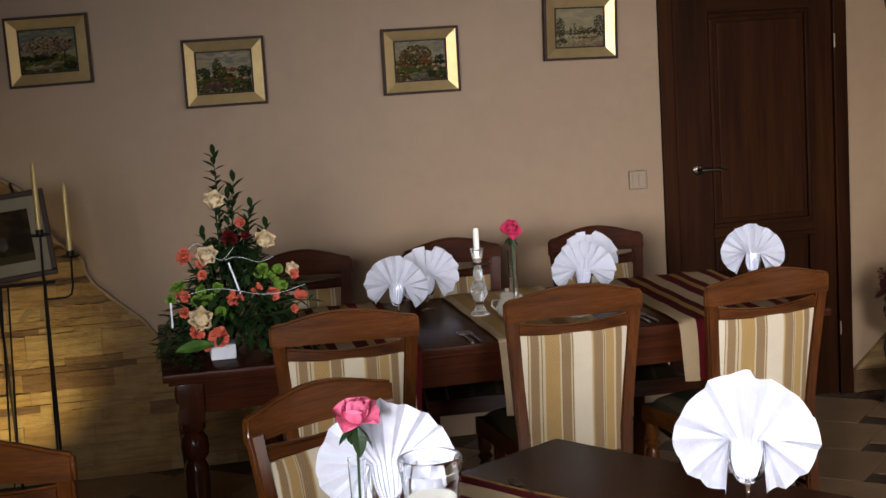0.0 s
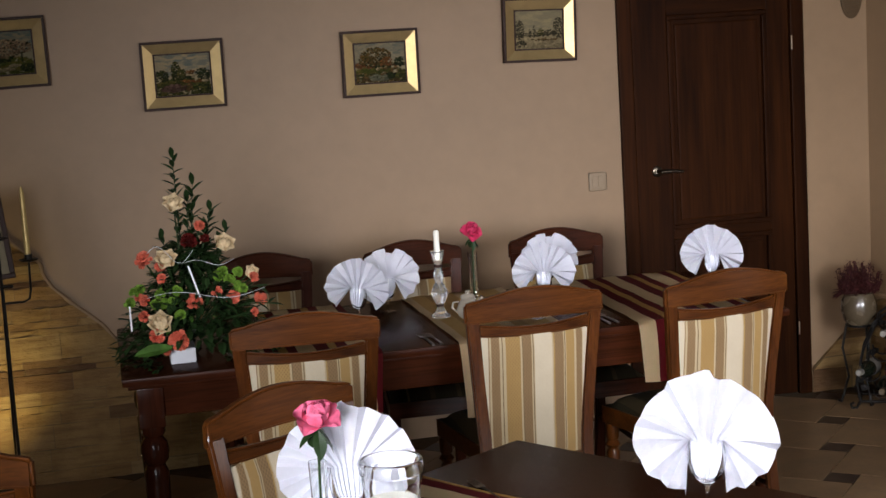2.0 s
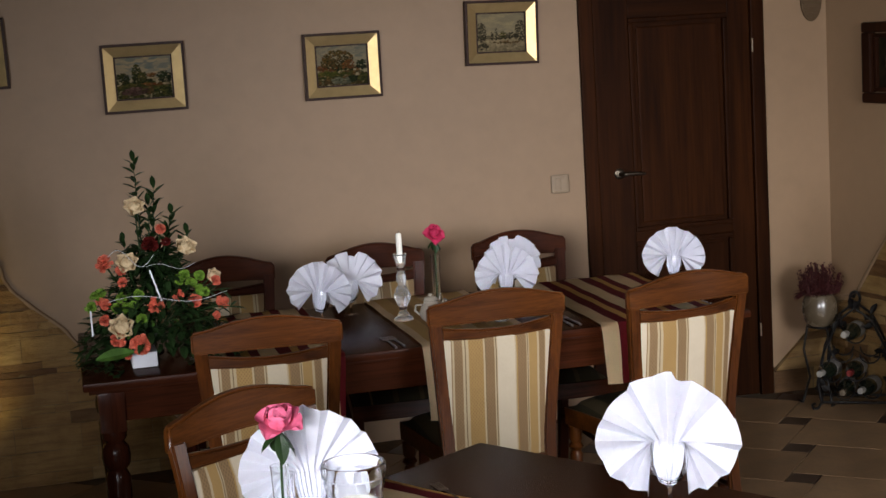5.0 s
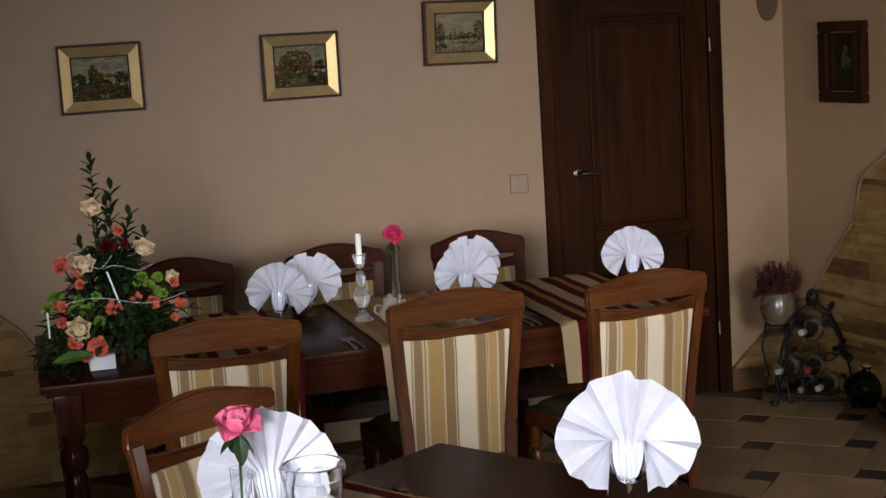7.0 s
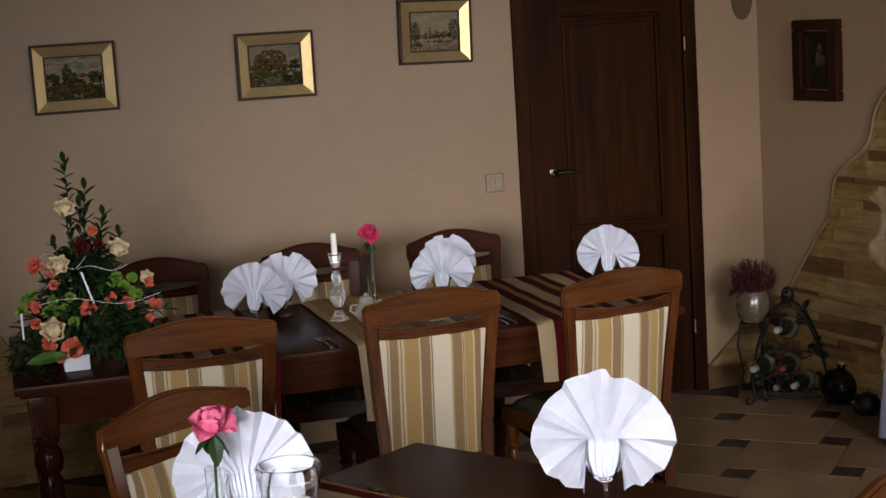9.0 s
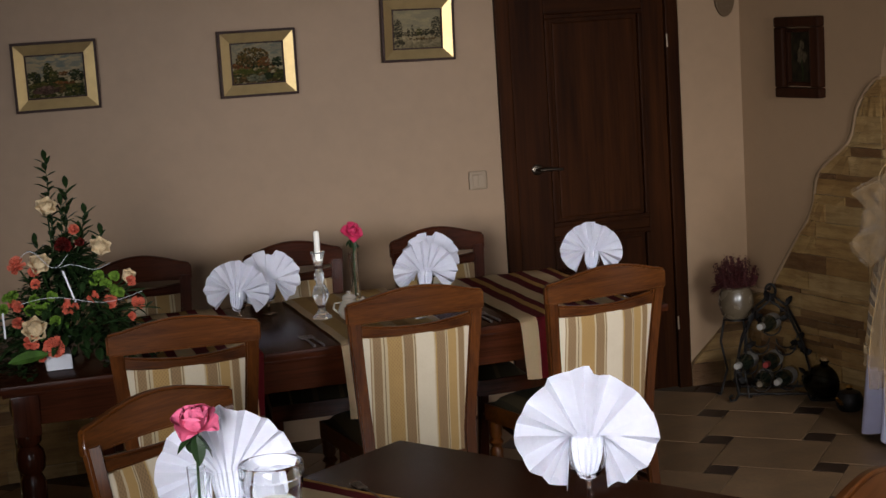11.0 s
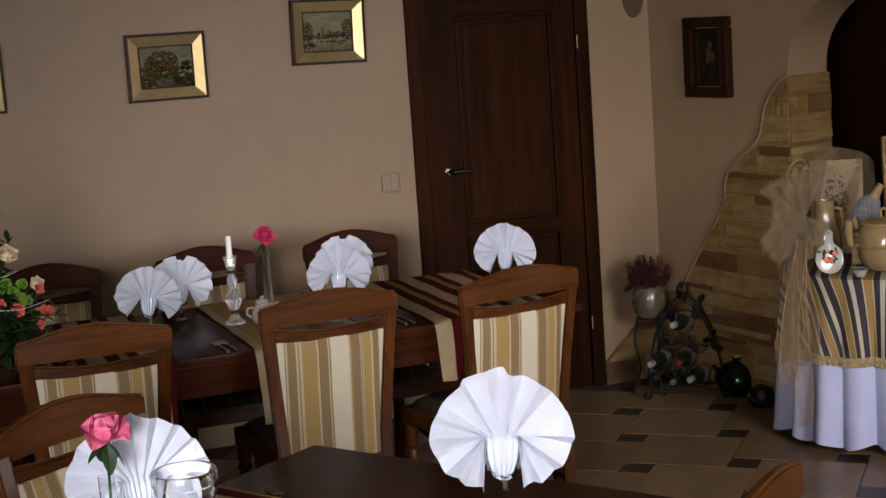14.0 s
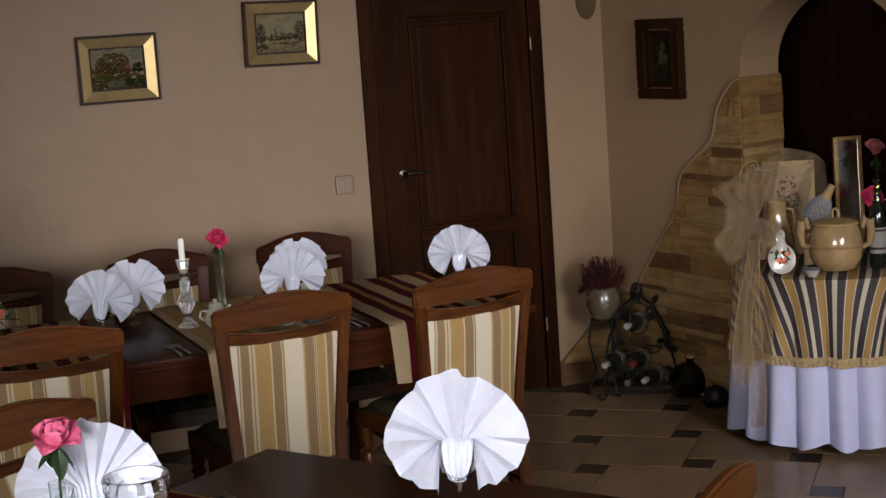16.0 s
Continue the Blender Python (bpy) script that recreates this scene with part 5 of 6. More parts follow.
def rose_in_vase(x, y, z, vase_h, vase_r, bloom_r, height, mat, lean, label, seed, face):
    v = thing("bud_vase", label, "vase", m=pose(x, y, z + 0.0005))
    t = 0.002
    outer = [(vase_r * 0.95, 0), (vase_r, 0.004), (vase_r * 0.92, vase_h * 0.5), (vase_r * 1.08, vase_h)]
    inner = [(vase_r * 1.08 - t, vase_h), (vase_r * 0.92 - t, vase_h * 0.5), (vase_r - t, 0.012), (0.0, 0.012)]
    g = part("glass", lathe(bmesh.new(), outer + inner, 24), GLASS, v, "clear glass tube", True)
    g.visible_shadow = False
    w = part("water", lathe(bmesh.new(), [(vase_r * 0.8, 0.0125), (vase_r * 0.8, vase_h * 0.42), (0.0, vase_h * 0.42)], 20), WATER, g, smooth=True)
    w.visible_shadow = False
    top = Vector((lean[0], lean[1], height))
    part("stem", tube(bmesh.new(), arc_pts((0, 0, 0.02), top, 0.0, 6), 0.0028, 6), LEAF, v, smooth=True)
    rose, bm = None, bmesh.new()
    for ring, pm, w_, h_, curl in rose_rings(bloom_r, seed, Matrix.Translation(top) @ toward(face)):
        if ring > 1 and rose is None:
            rose = part("rose", bm, mat, v, "full open rose", True)
        if ring > 1:
            bm = bmesh.new()
        petal(bm, pm, w_, h_, curl, 0.55, 9)
        if ring > 1:
            part("petal", bm, mat, rose, smooth=True)
    bm = bmesh.new()
    rnd = random.Random(seed)
    for up, turn, droop, size in ((0.90, 190, -78, 1.9), (0.88, 100, -35, 1.45), (0.89, 265, -58, 1.7), (0.80, 282, -30, 1.0), (0.86, 20, -50, 1.3)):      # broad leaves close under the bloom
        p = Vector((0, 0, 0.02)).lerp(top, up)
        leaf(bm, Matrix.Translation(p) @ pose(0, 0, 0, 0, 0, turn) @ pose(0, 0, 0, droop + rnd.uniform(-6, 6)), bloom_r * size, bloom_r * 0.85, 0.12, 2)
    part("foliage", bm, LEAF, v, kind="stuff")
    return v


rose_in_vase(0.372, 3.03, 0.759, 0.188, 0.0175, 0.036, 0.286, PINK_PETAL, (0.006, -0.004), "clear glass vase with one open pink rose and dark leaves", 5, (-0.12, -0.34, 0.93))
rose_in_vase(1.322, 5.565, 0.759, 0.185, 0.017, 0.028, 0.266, DEEP_PINK_PETAL, (0.004, 0), "slim glass vase with one deep pink rose", 9, (0.15, -0.8, 0.55))


# glass jar on the near table
def glass_jar():
    j = thing("glass_jar", "wide-rimmed clear glass jar beside the napkin", "jar", m=pose(0.512, 2.965, 0.7595))
    r = 0.062
    prof = [(r * 0.85, 0), (r * 0.9, 0.005), (r * 0.92, 0.135), (r * 1.0, 0.150), (r * 1.0, 0.165), (r * 1.06, 0.169), (r * 1.06, 0.190), (r * 1.02, 0.194)]
    inn = [(r * 0.96, 0.194), (r * 0.96, 0.155), (r * 0.86, 0.135), (r * 0.84, 0.010), (0, 0.010)]
    g = part("glass", lathe(bmesh.new(), prof + inn, 32), GLASS, j, smooth=True)
    g.visible_shadow = False
    part("candle", lathe(bmesh.new(), [(r * 0.80, 0.0105), (r * 0.80, 0.112), (0.0, 0.112)], 24), WAX, j, "white candle inside", True)


glass_jar()


def candlestick():
    c = thing("candlestick", "cut crystal candlestick with a short white candle", "candlestick", m=pose(1.136, 5.32, 0.7595))
    prof = [(0.040, 0), (0.041, 0.006), (0.026, 0.016), (0.014, 0.036), (0.012, 0.044), (0.020, 0.052), (0.033, 0.078), (0.034, 0.092), (0.024, 0.116), (0.014, 0.126), (0.019, 0.138), (0.020, 0.160), (0.013, 0.178), (0.011, 0.188), (0.020, 0.204), (0.028, 0.236), (0.030, 0.240), (0.020, 0.236), (0.012, 0.210), (0.0, 0.208)]
    g = part("crystal_body", lathe(bmesh.new(), [(0.86 * q, z) for q, z in prof], 40, None, lambda a, z: 0.05 * math.sin(10 * a + z * 60)), CRYSTAL, c)
    g.visible_shadow = False
    for z in (0.044, 0.186):
        part("collar", lathe(bmesh.new(), [(0.014, z - 0.005), (0.015, z), (0.014, z + 0.005)], 20), FRAME_DARK, c, "dark metal collar", True)
    part("candle", lathe(bmesh.new(), [(0.0105, 0.2085), (0.0105, 0.308), (0.006, 0.314), (0, 0.314)], 16), WAX, c, "white candle", True)
    part("wick", tube(bmesh.new(), [(0, 0, 0.312), (0.001, 0, 0.322)], 0.001, 5), FRAME_DARK, c)


candlestick()


def creamer():
    c = thing("creamer", "small white ceramic cream jug with a lid", "jug", m=pose(1.222, 5.25, 0.7595, 0, 0, -20) @ Matrix.Diagonal((1.15, 1.15, 1.0, 1)))
    part("body", lathe(bmesh.new(), [(0.022, 0), (0.033, 0.012), (0.037, 0.032), (0.030, 0.056), (0.021, 0.068), (0.023, 0.076)], 24), WHITE_CERAMIC, c, smooth=True)
    part("lid", lathe(bmesh.new(), [(0.023, 0.0765), (0.018, 0.086), (0.006, 0.090), (0.008, 0.098), (0, 0.101)], 20), WHITE_CERAMIC, c, smooth=True)
    part("handle", tube(bmesh.new(), [(-0.028, 0, 0.06), (-0.046, 0, 0.058), (-0.050, 0, 0.038), (-0.034, 0, 0.022)], 0.004, 8), WHITE_CERAMIC, c, smooth=True)
    part("spout", tube(bmesh.new(), [(0.026, 0, 0.05), (0.040, 0, 0.066), (0.046, 0, 0.076)], [0.010, 0.008, 0.006], 8), WHITE_CERAMIC, c, smooth=True)


creamer()


def fork(m):
    bm = bmesh.new()
    tube(bm, [(0, 0, 0.003), (0, 0.09, 0.005), (0, 0.13, 0.003)], [0.005, 0.003, 0.0025], 6)
    box(bm, -0.011, 0.011, 0.13, 0.148, 0.002, 0.004)
    for k in range(4):
        x = -0.0095 + k * 0.0063
        box(bm, x - 0.0014, x + 0.0014, 0.148, 0.19, 0.002, 0.004)
    ob = part("fork", bm, STEEL, None, "steel table fork lying on the dark table", True, m)
    tagged(ob, "", "fork", "cutlery")


for x, y in ((1.045, 4.90), (1.672, 4.94), (0.40, 4.93), (2.20, 4.94)):
    fork(pose(x, y, 0.7505, 0, 0, 4))
    fork(pose(x - 0.03, y, 0.7505, 0, 0, 2))
fork(pose(0.80, 3.20, 0.7505, 0, 0, NEAR_TURN - 25))
for x, y in ((1.36, 5.62), (1.52, 5.05), (0.75, 4.96)):
    fork(pose(x, y, 0.7605 if x in (1.36, 0.75) else 0.7505, 0, 0, 185))


# small glass dishes on the long table, seen through the chair backs
def dish(x, y, z):
    bm = lathe(bmesh.new(), [(0.025, 0), (0.03, 0.004), (0.045, 0.03), (0.047, 0.03), (0.043, 0.028), (0.028, 0.007), (0, 0.007)], 24, None, lambda a, q: 0.03 * math.sin(12 * a))
    ob = part("glass_dish", bm, CRYSTAL, None, "small cut glass dish on the table", False, pose(x, y, z))
    ob.visible_shadow = False
    tagged(ob, "", "dish", "glass dishes")


dish(1.44, 5.12, 0.7595)
dish(2.12, 5.15, 0.7595)
dish(0.48, 5.45, 0.7595)


# ---- corner by the door: heather pot, wine rack, demijohn ----
def heather_pot():
    h = thing("heather_pot", "purple heather in a grey stoneware pot on an iron stand", "plant", m=pose(3.222, 6.195, 0))
    part("pot", lathe(bmesh.new(), [(0.045, 0.352), (0.066, 0.375), (0.079, 0.42), (0.076, 0.465), (0.062, 0.496), (0.066, 0.503), (0.058, 0.503), (0.062, 0.48), (0, 0.47)], 28), STONEWARE, h, "glazed round pot", True)
    st = bmesh.new()
    for k in range(3):
        a = 2 * math.pi * k / 3 + 0.6
        c, s = math.cos(a), math.sin(a)
        tube(st, [(0.055 * c, 0.055 * s, 0.36), (0.075 * c, 0.075 * s, 0.25), (0.05 * c, 0.05 * s, 0.12), (0.085 * c, 0.085 * s, 0.0), (0.10 * c, 0.10 * s, 0.012)], 0.0055, 8)
    tube(st, [(0.058 * math.cos(a), 0.058 * math.sin(a), 0.355) for a in np.linspace(0, 2 * math.pi, 21)], 0.005, 6)
    part("stand", st, IRON, h, "dark iron plant stand", True)
    rnd = random.Random(2)
    bm, gm = bmesh.new(), bmesh.new()
    for k in range(170):
        a, out = rnd.uniform(0, 2 * math.pi), rnd.random() ** 0.6
        tip = Vector((out * 0.105 * math.cos(a), out * 0.09 * math.sin(a), 0.50 + rnd.uniform(0.04, 0.15) * (1.15 - 0.5 * out)))
        base = Vector((0.3 * tip.x, 0.3 * tip.y, 0.475))
        tube(gm, [base, base.lerp(tip, 0.5) + Vector((0.25 * tip.x, 0.25 * tip.y, 0)), tip], 0.0014, 4)
        for q in range(9):
            p = base.lerp(tip, 0.45 + 0.55 * q / 8) + Vector((rnd.uniform(-1, 1), rnd.uniform(-1, 1), rnd.uniform(-1, 1))) * 0.006
            bmesh.ops.create_icosphere(bm, subdivisions=0 + 1, radius=rnd.uniform(0.003, 0.006), matrix=Matrix.Translation(p)) if q % 3 == 0 else leaf(bm, Matrix.Translation(p) @ pose(0, 0, 0, rnd.uniform(-20, 60), 0, rnd.uniform(0, 360)), 0.014, 0.007)
    tagged(part("bloom_mass", bm, HEATHER, h), kind="stuff")
    for q in range(14):
        leaf(gm, pose(-0.055, 0, 0.505, rnd.uniform(-10, 25), 0, 70 + rnd.uniform(-35, 50)), 0.07, 0.018, 0.3)
    part("stem_tangle", gm, HEATHER, h, kind="stuff")


heather_pot()


def wine_bottle(m, foil, label):
    b = thing("wine_bottle", label, "bottle", "bottles in the wine rack", m)
    part("glass", lathe(bmesh.new(), [(0.034, 0), (0.037, 0.004), (0.037, 0.185), (0.033, 0.205), (0.016, 0.235), (0.0135, 0.26), (0.0135, 0.285)], 20), DARK_GLASS, b, "dark glass", True)
    part("capsule", lathe(bmesh.new(), [(0.0145, 0.245), (0.0145, 0.298), (0.012, 0.301), (0, 0.301)], 16), foil, b, "", True)
    part("paper_label", lathe(bmesh.new(), [(0.0376, 0.06), (0.0376, 0.14)], 20), LABEL, b, "pale paper label", True)


def wine_rack():
    r = thing("wine_rack", "black wrought iron wine rack holding dark bottles in the corner", "wine rack", m=pose(3.335, 6.085, 0, 0, 0, -30))
    out = [(-0.150, 0.03), (-0.165, 0.12), (-0.135, 0.26), (-0.07, 0.40), (0, 0.455), (0.07, 0.40), (0.135, 0.26), (0.165, 0.12), (0.150, 0.03)]
    for y in (-0.07, 0.07):
        bm = tube(bmesh.new(), [(x, y, z) for x, z in out] + [(-0.150, y, 0.03)], 0.006, 8)
        part("side_frame", bm, IRON, r, smooth=True)
    for x, z in ((-0.165, 0.12), (0.165, 0.12), (0.07, 0.40), (-0.07, 0.40), (-0.15, 0.03), (0.15, 0.03)):
        part("cross_bar", tube(bmesh.new(), [(x, -0.07, z), (x, 0.07, z)], 0.005, 8), IRON, r, smooth=True)
    part("ring_handle", tube(bmesh.new(), [(0.022 * math.cos(a), 0, 0.485 + 0.03 * math.sin(a)) for a in np.linspace(0, 2 * math.pi, 17)], 0.006, 8), IRON, r, smooth=True)
    for s in (-1, 1):
        bm = tube(bmesh.new(), [(s * 0.150, -0.07, 0.03), (s * 0.165, -0.09, 0.007), (s * 0.185, -0.10, 0.007), (s * 0.19, -0.10, 0.025), (s * 0.175, -0.10, 0.032)], 0.006, 8)
        part("scroll_foot", tube(bmesh.new(), [(s * 0.150, 0.07, 0.03), (s * 0.165, 0.09, 0.007)], 0.006, 8), IRON, r, smooth=True)
        part("scroll_foot", bm, IRON, r, smooth=True)
    spots = [(0.0, 0.34), (-0.055, 0.255), (0.060, 0.25), (-0.105, 0.165), (0.0, 0.17), (-0.05, 0.085), (0.065, 0.09)]
    for k, (x, z) in enumerate(spots):
        for y in (-0.07, 0.07):
            part("cradle", tube(bmesh.new(), [(x + 0.043 * math.cos(a), y, z + 0.043 * math.sin(a)) for a in np.linspace(math.pi, 2 * math.pi, 9)] + [(x + 0.043, y, z)], 0.0035, 6), IRON, r, smooth=True)
    # vine leaves of iron along the frame
    bm, rnd = bmesh.new(), random.Random(6)
    for k in range(46):
        x, z = out[rnd.randrange(1, 8)]
        leaf(bm, pose(x * rnd.uniform(0.75, 1.05), rnd.uniform(-0.08, 0.08), z + rnd.uniform(-0.05, 0.03), rnd.uniform(-80, 80), rnd.uniform(0, 90), rnd.uniform(0, 360)), rnd.uniform(0.03, 0.055), 0.03, 0.2)
    part("iron_leaves", bm, IRON, r)
    base = r.matrix_basis
    foils = [LABEL, LABEL, LABEL, LABEL, FOIL, STONEWARE, LABEL]
    for k, (x, z) in enumerate(spots):
        if k in (1, 2):
            continue
        wine_bottle(base @ pose(x + 0.02, 0.12, z - 0.010, 85, 0, -9 + (k % 3 - 1) * 4), foils[k], "dark wine bottle lying neck outwards in the iron rack")


wine_rack()


def demijohn():
    d = thing("demijohn", "round dark green glass demijohn with brass tap on the floor", "bottle", m=pose(3.505, 5.925, 0.0005))
    body = [(0.050, 0.0), (0.066, 0.006)] + [(0.100 * math.cos(a), 0.082 + 0.078 * math.sin(a)) for a in np.linspace(-0.95, 1.3, 14)] + [(0.021, 0.160), (0.019, 0.170), (0.023, 0.172), (0.023, 0.178), (0.017, 0.178)]
    inside = [(0.015, 0.160)] + [(0.096 * math.cos(a), 0.082 + 0.074 * math.sin(a)) for a in np.linspace(1.3, -0.95, 14)] + [(0.0, 0.012)]
    part("glass", lathe(bmesh.new(), body + inside, 32), GREEN_GLASS, d, "green glass", True)
    part("stopper", lathe(bmesh.new(), [(0.0165, 0.176), (0.017, 0.188), (0, 0.191)], 16), CANE, d, "", True)
    bm = tube(bmesh.new(), [(0.02, -0.085, 0.05), (0.03, -0.13, 0.05), (0.032, -0.14, 0.03)], [0.010, 0.009, 0.007], 10)
    part("tap", bm, BRASS, d, "brass tap", True)


demijohn()


def dark_jug():
    j = thing("iron_kettle", "small dark metal kettle with brass knob on the floor", "kettle", m=pose(3.50, 5.72, 0.0005))
    part("body", lathe(bmesh.new(), [(0.045, 0), (0.058, 0.02), (0.060, 0.05), (0.045, 0.08), (0.02, 0.09)], 24), IRON, j, "", True)
    part("knob", lathe(bmesh.new(), [(0.012, 0.088), (0.016, 0.10), (0, 0.112)], 16), BRASS, j, "brass knob", True)
    part("spout", tube(bmesh.new(), [(-0.05, -0.02, 0.04), (-0.085, -0.035, 0.07)], [0.012, 0.006], 8), BRASS, j, "", True)


dark_jug()


# ---- the round table in the niche ----
TX, TY, TZ, TR = 3.725, 5.135, 0.69, 0.388
TABLE_M = pose(TX, TY, 0)
stand = thing("round_side_table", "round wooden table hidden under cloths in the niche", "table", m=TABLE_M)
part("tabletop", lathe(bmesh.new(), [(TR - 0.02, TZ - 0.03), (TR - 0.02, TZ - 0.006), (0, TZ - 0.006)], 40), TABLE_X, stand, smooth=True)
part("pedestal", lathe(bmesh.new(), [(0.2, 0), (0.2, 0.03), (0.05, 0.08), (0.04, 0.5), (0.08, TZ - 0.0305)], 20), TABLE_Z, stand, smooth=True)


def skirt_wave(a, z):
    k = 1 - z / TZ
    return (0.085 * (1.7 * abs(math.sin(9.5 * a + 0.3 + 0.5 * math.sin(3 * a))) - 1) + 0.035 * math.sin(7 * a + 2.1) + 0.010 * math.sin(31 * a)) * k ** 0.8


def draped(r0, z_low, lift, n=180, rows=14):
    """Round cloth: flat on top, falling in folds; its UV is the cloth laid flat."""
    bm = bmesh.new()
    uv = bm.loops.layers.uv.new("UVMap")
    flat, rings = [], []
    steps = [(r0 * f, 0.0) for f in (0.02, 0.35, 0.7, 0.96)] + [(r0, 0.006)] + [(r0, TZ * k / rows) for k in range(1, rows + 1) if TZ - TZ * k / rows >= z_low - 0.001] 
    if TZ - steps[-1][1] > z_low + 0.002:
        steps.append((r0, TZ - z_low))
    for r, drop in steps:
        ring = []
        for k in range(n):
            a = 2 * math.pi * k / n
            z = TZ + lift - drop
            hem = 0.012 * math.sin(13 * a + 0.6) * (drop / TZ) ** 2
            rr = (r + 0.05 * drop) * (1 + (skirt_wave(a, max(0, TZ - drop)) if drop > 0 else 0))
            ring.append((bm.verts.new((rr * math.cos(a), rr * math.sin(a), max(0.006, z + hem))), ((r + drop) * math.cos(a), (r + drop) * math.sin(a))))
        rings.append(ring)
    for p, q in zip(rings, rings[1:]):
        for k in range(n):
            cs = (p[k], p[(k + 1) % n], q[(k + 1) % n], q[k])
            f = bm.faces.new([c[0] for c in cs][::-1])
            for loop, c in zip(f.loops, cs[::-1]):
                # stripes run towards the room
                x, y = c[1]
                loop[uv].uv = (x * 0.78 - y * 0.62, x * 0.62 + y * 0.78)
    return bm


ob = part("table_cloth", draped(TR, 0.034, 0.0), SKIRT, None, "white cloth falling to the floor in soft folds, coloured as in shade", True, TABLE_M)
tagged(ob, "", "table cloth")
over = thing("overlay_cloth", "charcoal, gold and cream striped overlay cloth with lace hem", "table cloth", m=TABLE_M)
part("striped_cloth", draped(TR + 0.010, 0.375, 0.004), OVERLAY_CLOTH, over, smooth=True)
bm = bmesh.new()
for k in range(150):
    a = 2 * math.pi * k / 150
    rr = (TR + 0.012 + 0.05 * 0.31) * (1 + skirt_wave(a, 0.375)) + 0.003
    z = 0.372 + 0.012 * math.sin(13 * a + 0.6) * 0.2
    m = pose(rr * math.cos(a), rr * math.sin(a), z, 0, 0, math.degrees(a))
    lathe(bm, [(0.011, -0.003), (0.013, 0.0), (0.011, 0.003), (0.006, 0.0)], 8, m @ pose(0, 0, -0.008, 0, 90, 0))
    box(bm, -0.003, 0.002, -0.010, 0.010, 0.0, 0.018, 0, m)
tagged(part("lace_hem", bm, LACE, over, "ecru lace hem"), kind="stuff")


def tureen():
    t = thing("tureen", "glazed cream ceramic tureen with lid and two handles", "tureen", m=pose(3.60, 4.955, TZ + 0.0055, 0, 0, -38))
    part("body", lathe(bmesh.new(), [(0.055, 0), (0.078, 0.012), (0.098, 0.05), (0.104, 0.10), (0.096, 0.15), (0.084, 0.175), (0.088, 0.182)], 36), CERAMIC, t, smooth=True)
    lid = part("lid", lathe(bmesh.new(), [(0.090, 0.1825), (0.088, 0.190), (0.06, 0.202), (0.02, 0.208), (0.0, 0.209)], 32), CERAMIC, t, smooth=True)
    part("knob", tube(bmesh.new(), [(-0.012, 0, 0.206), (-0.012, 0, 0.232), (0.0, 0, 0.240), (0.012, 0, 0.232), (0.012, 0, 0.206)], 0.007, 8), CERAMIC, lid, smooth=True)
    for s in (-1, 1):
        part("handle", tube(bmesh.new(), [(s * 0.095, 0, 0.09), (s * 0.125, 0, 0.10), (s * 0.132, 0, 0.15), (s * 0.128, 0, 0.195), (s * 0.112, 0, 0.205), (s * 0.100, 0, 0.165)], [0.012, 0.013, 0.017, 0.016, 0.012, 0.010], 10), CERAMIC, t, "", True)
    part("rim_band", lathe(bmesh.new(), [(0.1045, 0.096), (0.109, 0.101), (0.1045, 0.107)], 36, None, lambda a, z: 0.012 * math.sin(10 * a)), CERAMIC, t, "raised scalloped band", True)


tureen()


def serving_board():
    b = thing("spoon_rest", "white ceramic board painted with red fruit, leaning", "ceramic board", m=pose(3.395, 5.02, TZ + 0.006, -12, 0, -34))
    outline = [(0.055 * math.sin(a) * (1 + 0.05 * math.cos(2 * a)), 0.058 - 0.058 * math.cos(a)) for a in np.linspace(-2.75, 2.75, 26)]
    outline = outline + [(0.014, 0.125), (0.015, 0.158), (0.009, 0.170), (-0.009, 0.170), (-0.015, 0.158), (-0.014, 0.125)]
    part("board", slab(bmesh.new(), outline, -0.004, 0.004, None, 0.002), WHITE_CERAMIC, b, smooth=True)
    rnd, red, green = random.Random(3), bmesh.new(), bmesh.new()
    for x, z, r in ((-0.008, 0.052, 0.013), (0.008, 0.050, 0.012), (0.022, 0.078, 0.011), (-0.004, 0.085, 0.007), (-0.016, 0.05, 0.008)):
        lathe(red, [(r, 0), (r * 0.7, 0.0012), (0, 0.0015)], 14, pose(x, -0.0042, z, 90))
    for k in range(22):
        leaf(green, pose(rnd.uniform(-0.03, 0.028), -0.0048, rnd.uniform(0.035, 0.095), 90, 0, 0) @ pose(0, 0, 0, 0, 0, rnd.uniform(0, 360)), 0.018, 0.008, 0.02)
    part("painted_fruit", red, CORAL_PETAL, b)
    part("painted_leaves", green, LEAF, b)
    part("hanging_hole", lathe(bmesh.new(), [(0.0035, 0), (0, 0.0005)], 10, pose(0, -0.0043, 0.156, 90)), FRAME_DARK, b)


serving_board()
cup = thing("small_bowl", "small white ceramic bowl with blue band", "bowl", m=pose(3.452, 4.905, TZ + 0.0055))
part("bowl", lathe(bmesh.new(), [(0.018, 0), (0.02, 0.006), (0.034, 0.03), (0.0325, 0.03), (0.018, 0.009), (0, 0.008)], 24), WHITE_CERAMIC, cup, smooth=True)
part("band", lathe(bmesh.new(), [(0.0325, 0.0265), (0.0345, 0.0285)], 24), plain("blue_band", (0.12, 0.14, 0.22), 0.3), cup, smooth=True)


